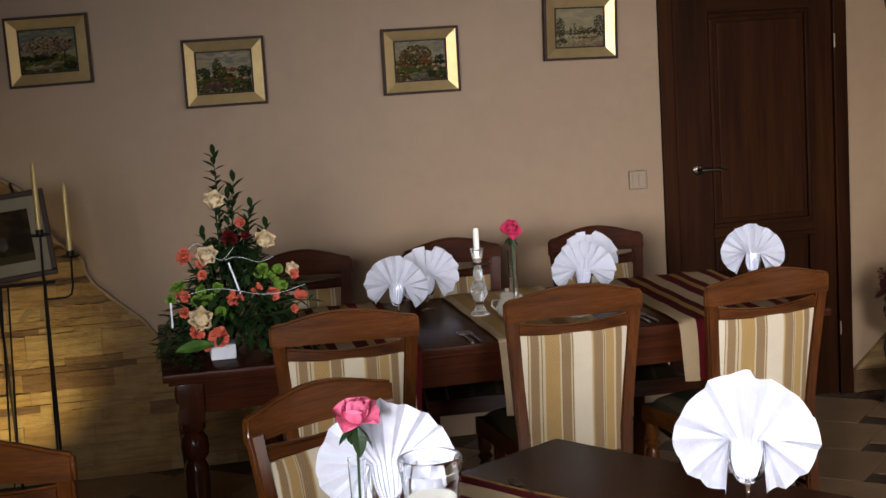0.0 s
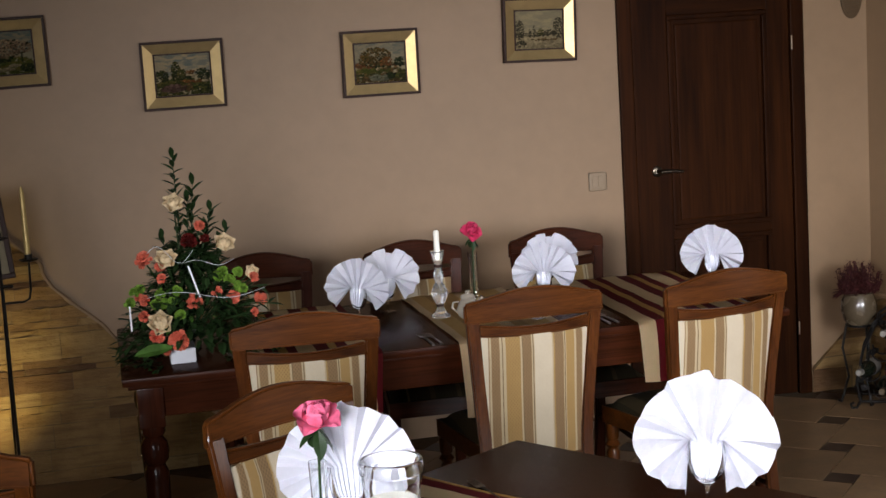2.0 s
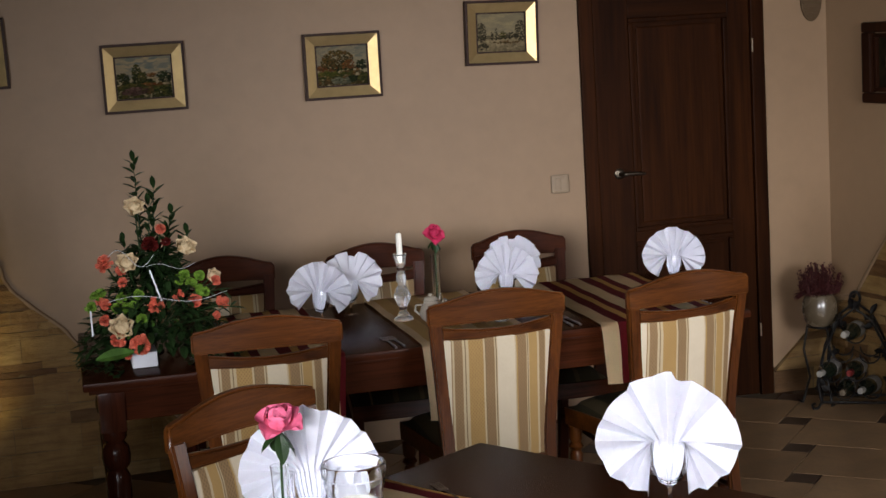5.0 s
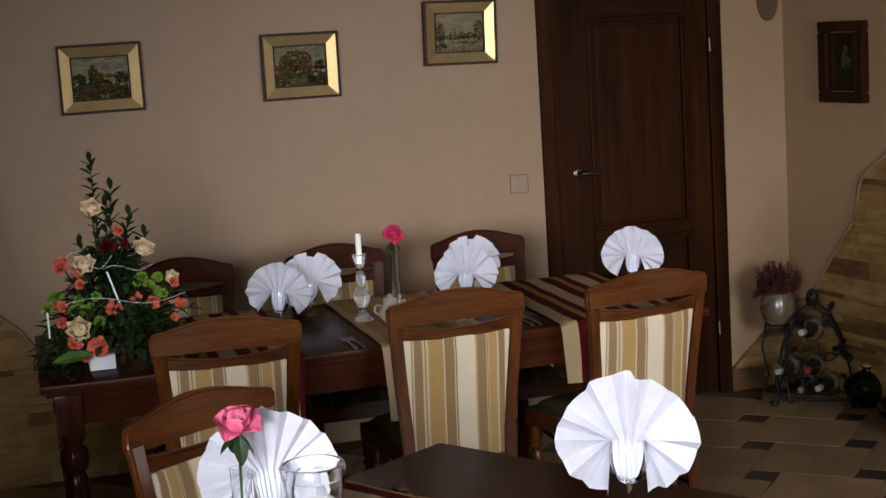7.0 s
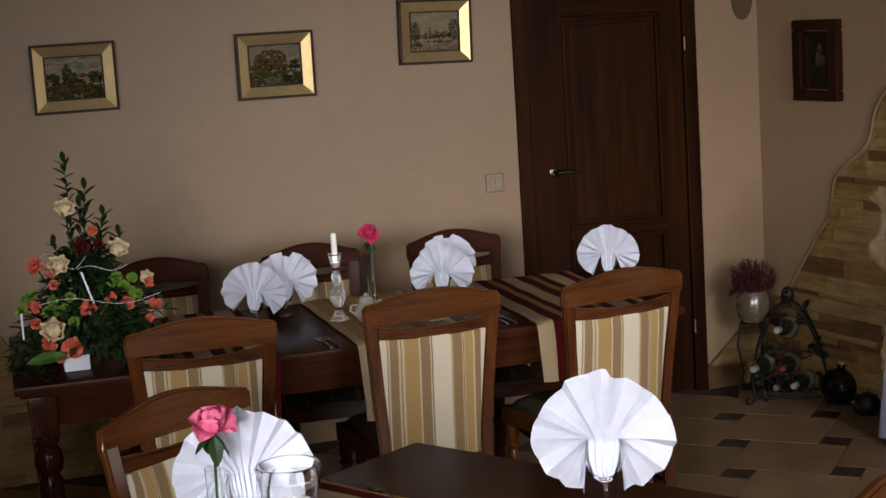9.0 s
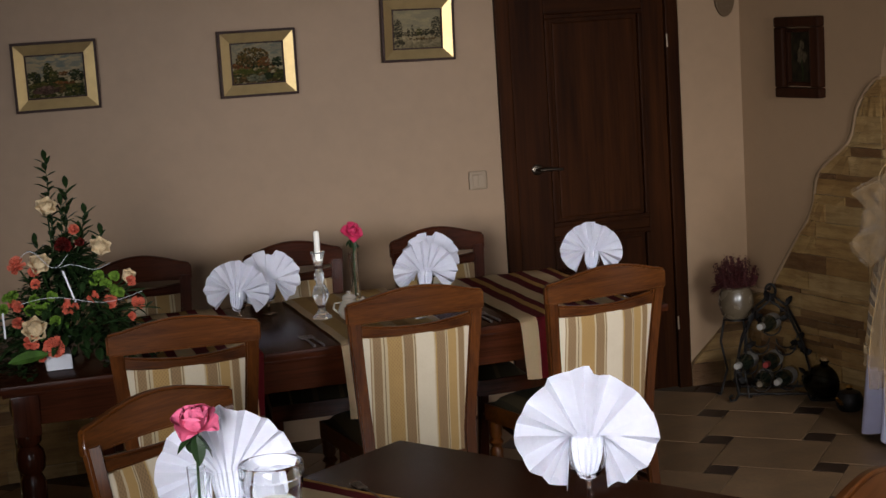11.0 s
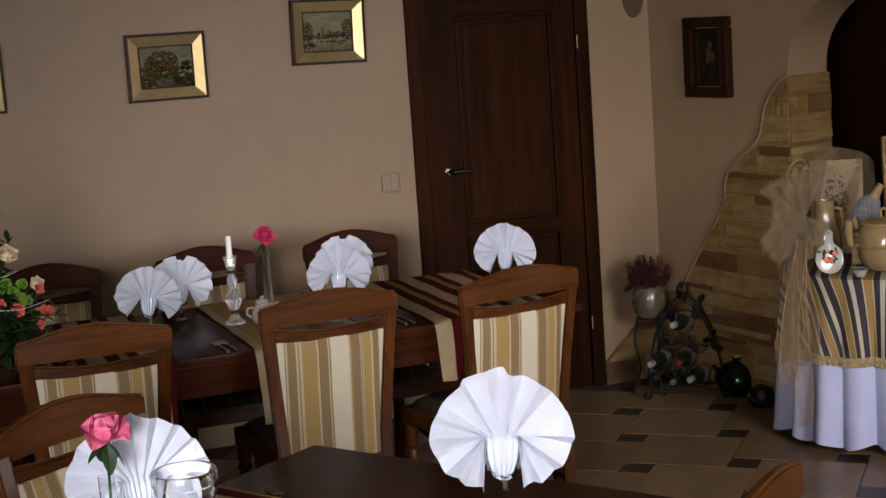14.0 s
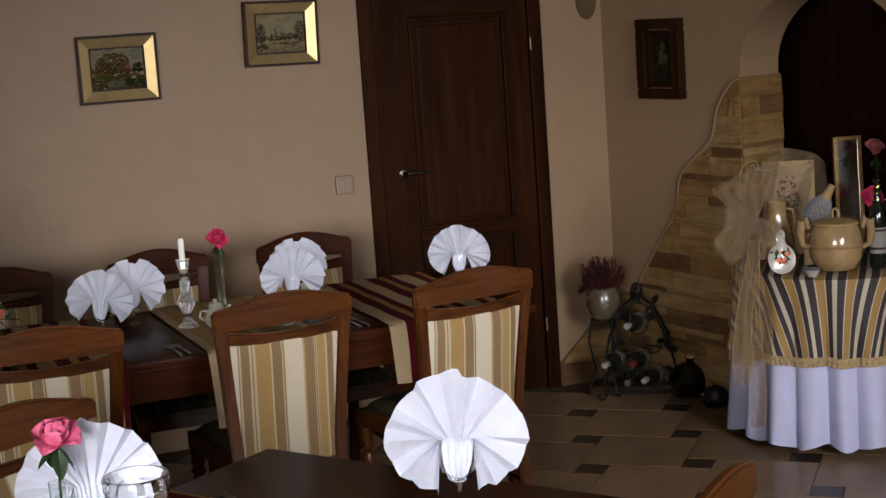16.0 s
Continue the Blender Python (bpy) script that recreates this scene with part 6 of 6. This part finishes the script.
def jug():
    j = thing("ceramic_jug", "tall cream ceramic jug behind the tureen", "jug", m=pose(3.525, 5.235, TZ + 0.0055))
    part("body", lathe(bmesh.new(), [(0.04, 0), (0.058, 0.03), (0.062, 0.09), (0.05, 0.15), (0.036, 0.19), (0.038, 0.24), (0.042, 0.252), (0.037, 0.25), (0.03, 0.19), (0, 0.18)], 28), CERAMIC, j, smooth=True)
    part("handle", tube(bmesh.new(), [(0.036, 0.0, 0.22), (0.075, 0.0, 0.21), (0.085, 0.0, 0.15), (0.056, 0.0, 0.10)], 0.007, 8), CERAMIC, j, smooth=True)


jug()


def lavender_picture():
    p = thing("small_picture", "small canvas of lavender flowers on a pale ground", "picture", m=pose(3.672, 5.365, TZ + 0.19, -10, 0, -34))
    part("block", boxed(-0.105, 0.105, 0.0, 0.03, -0.18, 0.205, 0.003), CANE, p, "pale wooden box behind")

    def at(u, v):
        c = tint((0.42, 0.34, 0.30), (0.50, 0.42, 0.40), 0.5 + fbm(u, v, 4, 6))
        d = abs(u - 0.5 - 0.05 * math.sin(9 * v))
        if v < 0.8 and d < 0.25 * (1 - abs(v - 0.35)) and fbm(u * 1.6, v, 16, 9) > 0.10:
            c = (0.17, 0.06, 0.17) if v > 0.35 else (0.07, 0.11, 0.05)
        if abs(v - 0.1) < 0.05 and abs(u - 0.35) < 0.2:
            c = tint(c, (0.2, 0.2, 0.2), 0.5)
        return c
    part("canvas", canvas(0.19, 0.20, at, 36, 40), PAINT, p, at=pose(0, -0.003, 0.085))


lavender_picture()


def wicker_bottle():
    w = thing("wicker_bottle", "bottle wrapped in blue and straw wicker, lying tilted", "bottle", m=pose(3.615, 5.135, TZ + 0.165, 0, 0, -34) @ pose(0, 0, 0, 0, 30, 0))
    prof = [(0.03, 0), (0.043, 0.012), (0.046, 0.06), (0.038, 0.09), (0.02, 0.125), (0.014, 0.16), (0.015, 0.175)]
    part("bottle_body", lathe(bmesh.new(), prof, 20), CANE, w, smooth=True)
    bm = bmesh.new()
    for s in (-1, 1):
        for k in range(14):
            tube(bm, [(lerp_table([(z, r) for r, z in prof], 0.01 + 0.015 * q) * 1.03 * math.cos(a := 2 * math.pi * k / 14 + s * q * 0.3), lerp_table([(z, r) for r, z in prof], 0.01 + 0.015 * q) * 1.03 * math.sin(a), 0.01 + 0.015 * q) for q in range(8)], 0.003, 5)
    part("wicker", bm, plain("grey_blue_wicker", (0.16, 0.19, 0.24), 0.7), w, "grey-blue woven strands")
    return w


wicker_bottle()
# stand that props the wicker bottle
prop = part("wooden_block", boxed(-0.05, 0.05, -0.04, 0.04, 0, 0.13, 0.006), CANE, None, "small wooden block under the bottle", False, pose(3.63, 5.125, TZ + 0.0055, 0, 0, -34))
tagged(prop, "", "block")


def table_mirror():
    m = thing("table_mirror", "narrow gilt framed mirror standing on the round table", "mirror", m=pose(3.86, 5.205, TZ + 0.0055, -5, 0, -20))
    w, h = 0.115, 0.48
    for a, b, c, d in ((-w / 2, w / 2, h - 0.016, h), (-w / 2, w / 2, 0, 0.016), (-w / 2, -w / 2 + 0.016, 0.016, h - 0.016), (w / 2 - 0.016, w / 2, 0.016, h - 0.016)):
        part("frame_bar", boxed(a, b, -0.012, 0.012, c, d, 0.003), DULL_GILT, m)
    part("mirror_pane", boxed(-w / 2 + 0.015, w / 2 - 0.015, -0.004, 0.008, 0.015, h - 0.015), MIRROR, m)


table_mirror()
wb = thing("liqueur_bottle", "green glass bottle with pale paper label on the round table", "bottle", m=pose(3.745, 4.885, TZ + 0.0055))
part("glass", lathe(bmesh.new(), [(0.03, 0), (0.033, 0.004), (0.033, 0.2), (0.028, 0.225), (0.013, 0.265), (0.012, 0.33), (0.015, 0.335), (0.015, 0.345), (0, 0.345)], 24), DARK_GLASS, wb, "dark green glass", True)
lab = part("label_band", lathe(bmesh.new(), [(0.0336, 0.06), (0.0336, 0.16)], 24), LABEL, wb, "pale paper label", True)
for z in (0.075, 0.145):
    part("label_bar", lathe(bmesh.new(), [(0.0340, z), (0.0340, z + 0.008)], 24), FRAME_DARK, lab, "", True)
part("wire_cage", tube(bmesh.new(), [(0.015 * math.cos(a), 0.015 * math.sin(a), 0.25 + a * 0.004) for a in np.linspace(0, 25, 90)], 0.0012, 4), BRASS, wb, "", True)
rose_in_vase(3.865, 5.02, TZ + 0.005, 0.25, 0.02, 0.027, 0.455, DUSTY_PETAL, (-0.02, 0.0), "crystal vase with a dusty pink rose", 14, (-0.2, -0.7, 0.7))
rose_in_vase(3.80, 4.985, TZ + 0.005, 0.16, 0.018, 0.030, 0.265, DEEP_PINK_PETAL, (0.0, 0.0), "glass vase with a deep pink rose", 15, (-0.4, -0.7, 0.4))


def tulle_drape():
    """Net cloth thrown over the niche's edge and falling down the front of the table."""
    t = thing("tulle_drape", "beige net tulle draped over the table and tied in a bow", "drape")
    bm = bmesh.new()

    def fall(u, v):
        # down the side of the table from its top to near the floor
        a = radians(176 + 15 * u * (0.55 + 0.45 * v))
        z = 0.86 - 0.52 * v
        r = TR + 0.035 + 0.022 * math.sin(u * 16 + v * 2) * (0.4 + v) + 0.045 * v - 0.06 * max(0, 0.25 - v)
        return (TX + r * math.cos(a), TY + r * math.sin(a), max(0.05, z))
    sheet(bm, fall, 40, 18)
    part("fall", bm, TULLE, t, smooth=True)
    bm = bmesh.new()

    def back(u, v):
        # hung behind, from the jamb across the picture
        x = 3.44 + 0.42 * u
        y = 5.50 - 0.16 * u - 0.05 * v
        top = 1.15 - 0.24 * (1 - u) ** 3 - 0.30 * max(0, u - 0.55) ** 1.5
        return (x - 0.03 * v, y - 0.03 * math.sin(u * 17 + 3 * v), top - (top - 0.80) * v)
    sheet(bm, back, 36, 14)
    part("back_swag", bm, TULLE, t, smooth=True)
    def bow_loop(ang, length, wide, bulge, seed):
        """A gathered loop of net that opens out from the knot and doubles back, creased towards the knot."""
        ca2, sa2 = math.cos(radians(ang)), math.sin(radians(ang))
        for side in (-1, 1):
            def at(u, v):
                sp = 2 * u - 1
                r = length * (math.sin(0.5 * math.pi * v) if side > 0 else 0.92 * math.sin(0.5 * math.pi * v))
                across = wide * sp * 0.5 * (0.12 + 0.88 * math.sin(math.pi * min(1, 0.08 + 0.62 * v))) * (1 - 0.35 * max(0, v - 0.8) / 0.2)
                crease = 0.011 * math.sin(9 * sp + seed + 2 * v) * (1 - 0.5 * v) * min(1, 5 * v) + 0.028 * min(1, 4 * v) * noise.noise(Vector((2.5 * sp, 3.5 * v, seed + side)))
                d = side * bulge * math.sin(math.pi * v) ** 0.8 * (1 - 0.4 * sp * sp) + crease
                x, z = r * ca2 - across * sa2, r * sa2 + across * ca2
                z -= 0.25 * length * v * v * (0.4 + 0.6 * abs(ca2))
                return (KNOT[0] + 0.835 * x - 0.55 * d, KNOT[1] - 0.55 * x - 0.835 * d, KNOT[2] + z)
            bm = bmesh.new()
            sheet(bm, at, 22, 14)
            part("bow_loop", bm, TULLE, t, smooth=True)

    KNOT = (3.305, 5.075, 0.915)
    bow_loop(116, 0.205, 0.150, 0.032, 1.0)
    bow_loop(80, 0.235, 0.105, 0.022, 2.2)
    bow_loop(172, 0.115, 0.105, 0.034, 3.1)
    bow_loop(222, 0.165, 0.120, 0.030, 4.7)
    bow_loop(262, 0.145, 0.130, 0.030, 6.4)
    bow_loop(315, 0.100, 0.095, 0.025, 7.9)
    part("knot", lathe(bmesh.new(), [(0.0, -0.030), (0.018, -0.022), (0.022, 0.0), (0.018, 0.022), (0.0, 0.030)], 16, pose(*KNOT, 0, 0, 57) @ pose(0, 0, 0, 0, 70, 0), lambda a, z: 0.12 * math.sin(6 * a + 60 * z)), TULLE, t, "tight gathered knot", True)
    for x1, z1, wide, seed in ((-0.13, 0.30, 0.085, 1), (-0.06, 0.12, 0.07, 2), (-0.01, 0.38, 0.075, 3)):      # tails with wired edges
        def tail(u, v):
            x = 3.295 + x1 * v + (u - 0.5) * wide * (0.35 + 0.65 * v) * (1 - 0.45 * max(0, v - 0.85) / 0.15)
            return Vector((x, 5.06 - 0.07 * v + 0.014 * math.sin(u * 9 + seed) - 0.012 * math.sin(7 * v + seed), 0.84 + (z1 - 0.84) * v))
        bm = bmesh.new()
        sheet(bm, tail, 10, 20)
        tl = part("tail", bm, TULLE, t, smooth=True)
        for u in (0.0, 1.0):
            part("wired_edge", tube(bmesh.new(), [tail(u, k / 20) for k in range(21)], 0.0011, 5), CANE, tl, smooth=True)
    part("bow_wire", tube(bmesh.new(), [(3.50 + 0.05 * math.cos(a) + 0.004 * a, 5.40 - 0.02 * math.sin(a), 1.06 + 0.05 * math.sin(a) - 0.006 * a) for a in np.linspace(0, 8, 40)], 0.003, 6), CANE, t, "twisted wire edge", True)


tulle_drape()


# ---- candle stand and leaning picture by the stone wall ----
def candle_stand():
    c = thing("candle_stand", "black wrought iron floor candle stand with gold candles", "candle stand")
    bm = tube(bmesh.new(), [(-0.378, 5.59, 1.145), (-0.385, 5.59, 0.78), (-0.392, 5.59, 0.40), (-0.395, 5.59, 0.06)], 0.0042, 8)
    part("pole", bm, IRON, c, smooth=True)
    part("arm", tube(bmesh.new(), [(-0.380, 5.59, 0.915), (-0.31, 5.59, 0.915), (-0.290, 5.59, 0.925), (-0.283, 5.59, 0.955), (-0.280, 5.59, 1.06)], 0.004, 8), IRON, c, smooth=True)
    for x, z in ((-0.379, 1.145), (-0.280, 1.062)):
        part("drip_pan", lathe(bmesh.new(), [(0.010, -0.006), (0.032, 0.0), (0.034, 0.004), (0.014, 0.004), (0.014, 0.022), (0, 0.022)], 20, pose(x, 5.59, z)), IRON, c, smooth=True)
        part("candle", lathe(bmesh.new(), [(0.0115, 0.010), (0.0085, 0.24), (0.002, 0.262), (0, 0.262)], 14, pose(x - 0.001, 5.59, z)), GOLD_WAX, c, "tapered gold candle", True)
    for x, y in ((-0.52, 5.49), (-0.545, 5.50)):
        part("pole", tube(bmesh.new(), [(x + 0.02, y + 0.03, 0.99), (x, y, 0.42), (x, y, 0.06)], 0.0035, 8), IRON, c, smooth=True)
    for k, (x, y) in enumerate(((-0.25, 5.45), (-0.56, 5.42), (-0.42, 5.74))):
        part("foot", tube(bmesh.new(), [(-0.395, 5.59, 0.09), ((x - 0.395) / 2, (y + 5.59) / 2, 0.085), (x, y, 0.006)], 0.006, 8), IRON, c, smooth=True)
    part("link", tube(bmesh.new(), [(-0.395, 5.59, 0.30), (-0.52, 5.49, 0.30), (-0.545, 5.50, 0.30)], 0.004, 6), IRON, c, smooth=True)


candle_stand()


def easel_picture():
    w, h = 0.46, 0.325
    e = thing("mounted_picture", "dark framed picture with pale mount on an iron easel", "picture", m=pose(-0.590, 5.905, 1.10, -9, -5, 3))
    for a, b, c, d in ((-w / 2, w / 2, h / 2 - 0.020, h / 2), (-w / 2, w / 2, -h / 2, -h / 2 + 0.020), (-w / 2, -w / 2 + 0.020, -h / 2 + 0.02, h / 2 - 0.02), (w / 2 - 0.020, w / 2, -h / 2 + 0.02, h / 2 - 0.02)):
        part("frame_bar", boxed(a, b, -0.014, 0.012, c, d, 0.004), FRAME_DARK, e)
    part("mount", boxed(-w / 2 + 0.015, w / 2 - 0.015, -0.002, 0.006, -h / 2 + 0.015, h / 2 - 0.015), PASSEPARTOUT, e)

    def at(u, v):
        c = tint((0.018, 0.012, 0.007), (0.055, 0.038, 0.022), 0.4 + fbm(u, v, 5, 4))
        if blob(u, v, 0.62, 0.38, 0.10, 0.13, 3, 0.4):
            c = tint((0.13, 0.13, 0.14), (0.06, 0.05, 0.05), 0.5 + fbm(u, v, 12, 1))
        if v < 0.15:
            c = (0.06, 0.05, 0.03)
        return c
    part("print", canvas(w - 0.14, h - 0.13, at, 40, 30), PAINT, e, at=pose(0, -0.004, 0))
    s = thing("easel", "thin black iron easel behind the picture", "easel")
    for x in (-0.77, -0.40):
        part("leg", tube(bmesh.new(), [(x * 0.5 - 0.30, 6.02, 1.30), (x, 5.90, 0.935), (x, 5.84, 0.006)], 0.006, 8), IRON, s, smooth=True)
    part("ledge", tube(bmesh.new(), [(-0.82, 5.895, 0.928), (-0.36, 5.895, 0.928)], 0.007, 8), IRON, s, smooth=True)
    part("back_leg", tube(bmesh.new(), [(-0.595, 6.02, 1.30), (-0.595, 6.33, 0.006)], 0.006, 8), IRON, s, smooth=True)


easel_picture()
lampy = thing("floor_spotlight", "small floor lamp glowing warm behind the chair", "lamp", m=pose(-0.568, 5.984, 0))
part("housing", lathe(bmesh.new(), [(0.05, 0), (0.052, 0.004), (0.05, 0.10), (0.045, 0.10), (0.043, 0.09), (0, 0.088)], 24), IRON, lampy, smooth=True)
part("bulb", lathe(bmesh.new(), [(0.035, 0.089), (0.03, 0.1), (0, 0.105)], 20), WARM_GLOW, lampy, "glowing warm lamp face", True)
spot = bpy.data.lights.new("floor_lamp_light", "SPOT")
spot.energy, spot.color, spot.spot_size, spot.spot_blend, spot.shadow_soft_size = 24.0, (1.0, 0.84, 0.36), radians(95), 0.9, 0.03
new("floor_lamp_light", spot).matrix_world = look((-0.568, 5.984, 0.12), (-0.66, 6.45, 0.50))


# ---- floor tiles, laid diagonally in a pinwheel ----
SIDE, INSET, STEP = 0.395, 0.117, 0.412
LAY = radians(-114.77)
O = Vector((3.147, 6.345))
V1 = Vector((math.cos(LAY), math.sin(LAY))) * STEP
V2 = Vector((-V1.y, V1.x))
TURN = LAY - math.atan2(INSET, SIDE)          # the tiles' own edges


def tile_mesh(name, w, mat, g=0.0018):
    bm = boxed(-w / 2 + g, w / 2 - g, -w / 2 + g, w / 2 - g, -0.006, 0.0)
    top = [e for e in bm.edges if all(v.co.z > -0.001 for v in e.verts)]
    bmesh.ops.bevel(bm, geom=top, offset=0.0008, segments=1, affect="EDGES")
    me = bpy.data.meshes.new(name)
    bm.to_mesh(me)
    bm.free()
    me.materials.append(mat)
    return me


BIG, SMALL = tile_mesh("tile", SIDE, TILE), tile_mesh("inset_tile", INSET, TILE_DARK)
ex = Vector((math.cos(TURN), math.sin(TURN)))
ey = Vector((-ex.y, ex.x))
rest = {"tile": bmesh.new(), "inset_tile": bmesh.new()}
for i in range(-20, 30):
    for j in range(-30, 20):
        c = O + V1 * i + V2 * j
        for name, p, me, w in (("inset_tile", c, SMALL, INSET), ("tile", c + ex * (SIDE + INSET) / 2 - ey * (SIDE - INSET) / 2, BIG, SIDE)):
            if not (LEFT + 0.02 < p.x < 4.45 and FRONT < p.y < BACK - 0.02):
                continue
            m = pose(p.x, p.y, 0, 0, 0, math.degrees(TURN))
            if -0.9 < p.x < 4.1 and p.y > 2.6:
                ob = new(name, me)
                ob.parent, ob.matrix_basis = floor, m
            else:
                box(rest[name], -w / 2 + 0.003, w / 2 - 0.003, -w / 2 + 0.003, w / 2 - 0.003, -0.006, 0.0, 0, m)
for name, mat in (("tile", TILE), ("inset_tile", TILE_DARK)):
    tagged(part("far_" + name + "s", rest[name], mat, floor), kind="stuff")
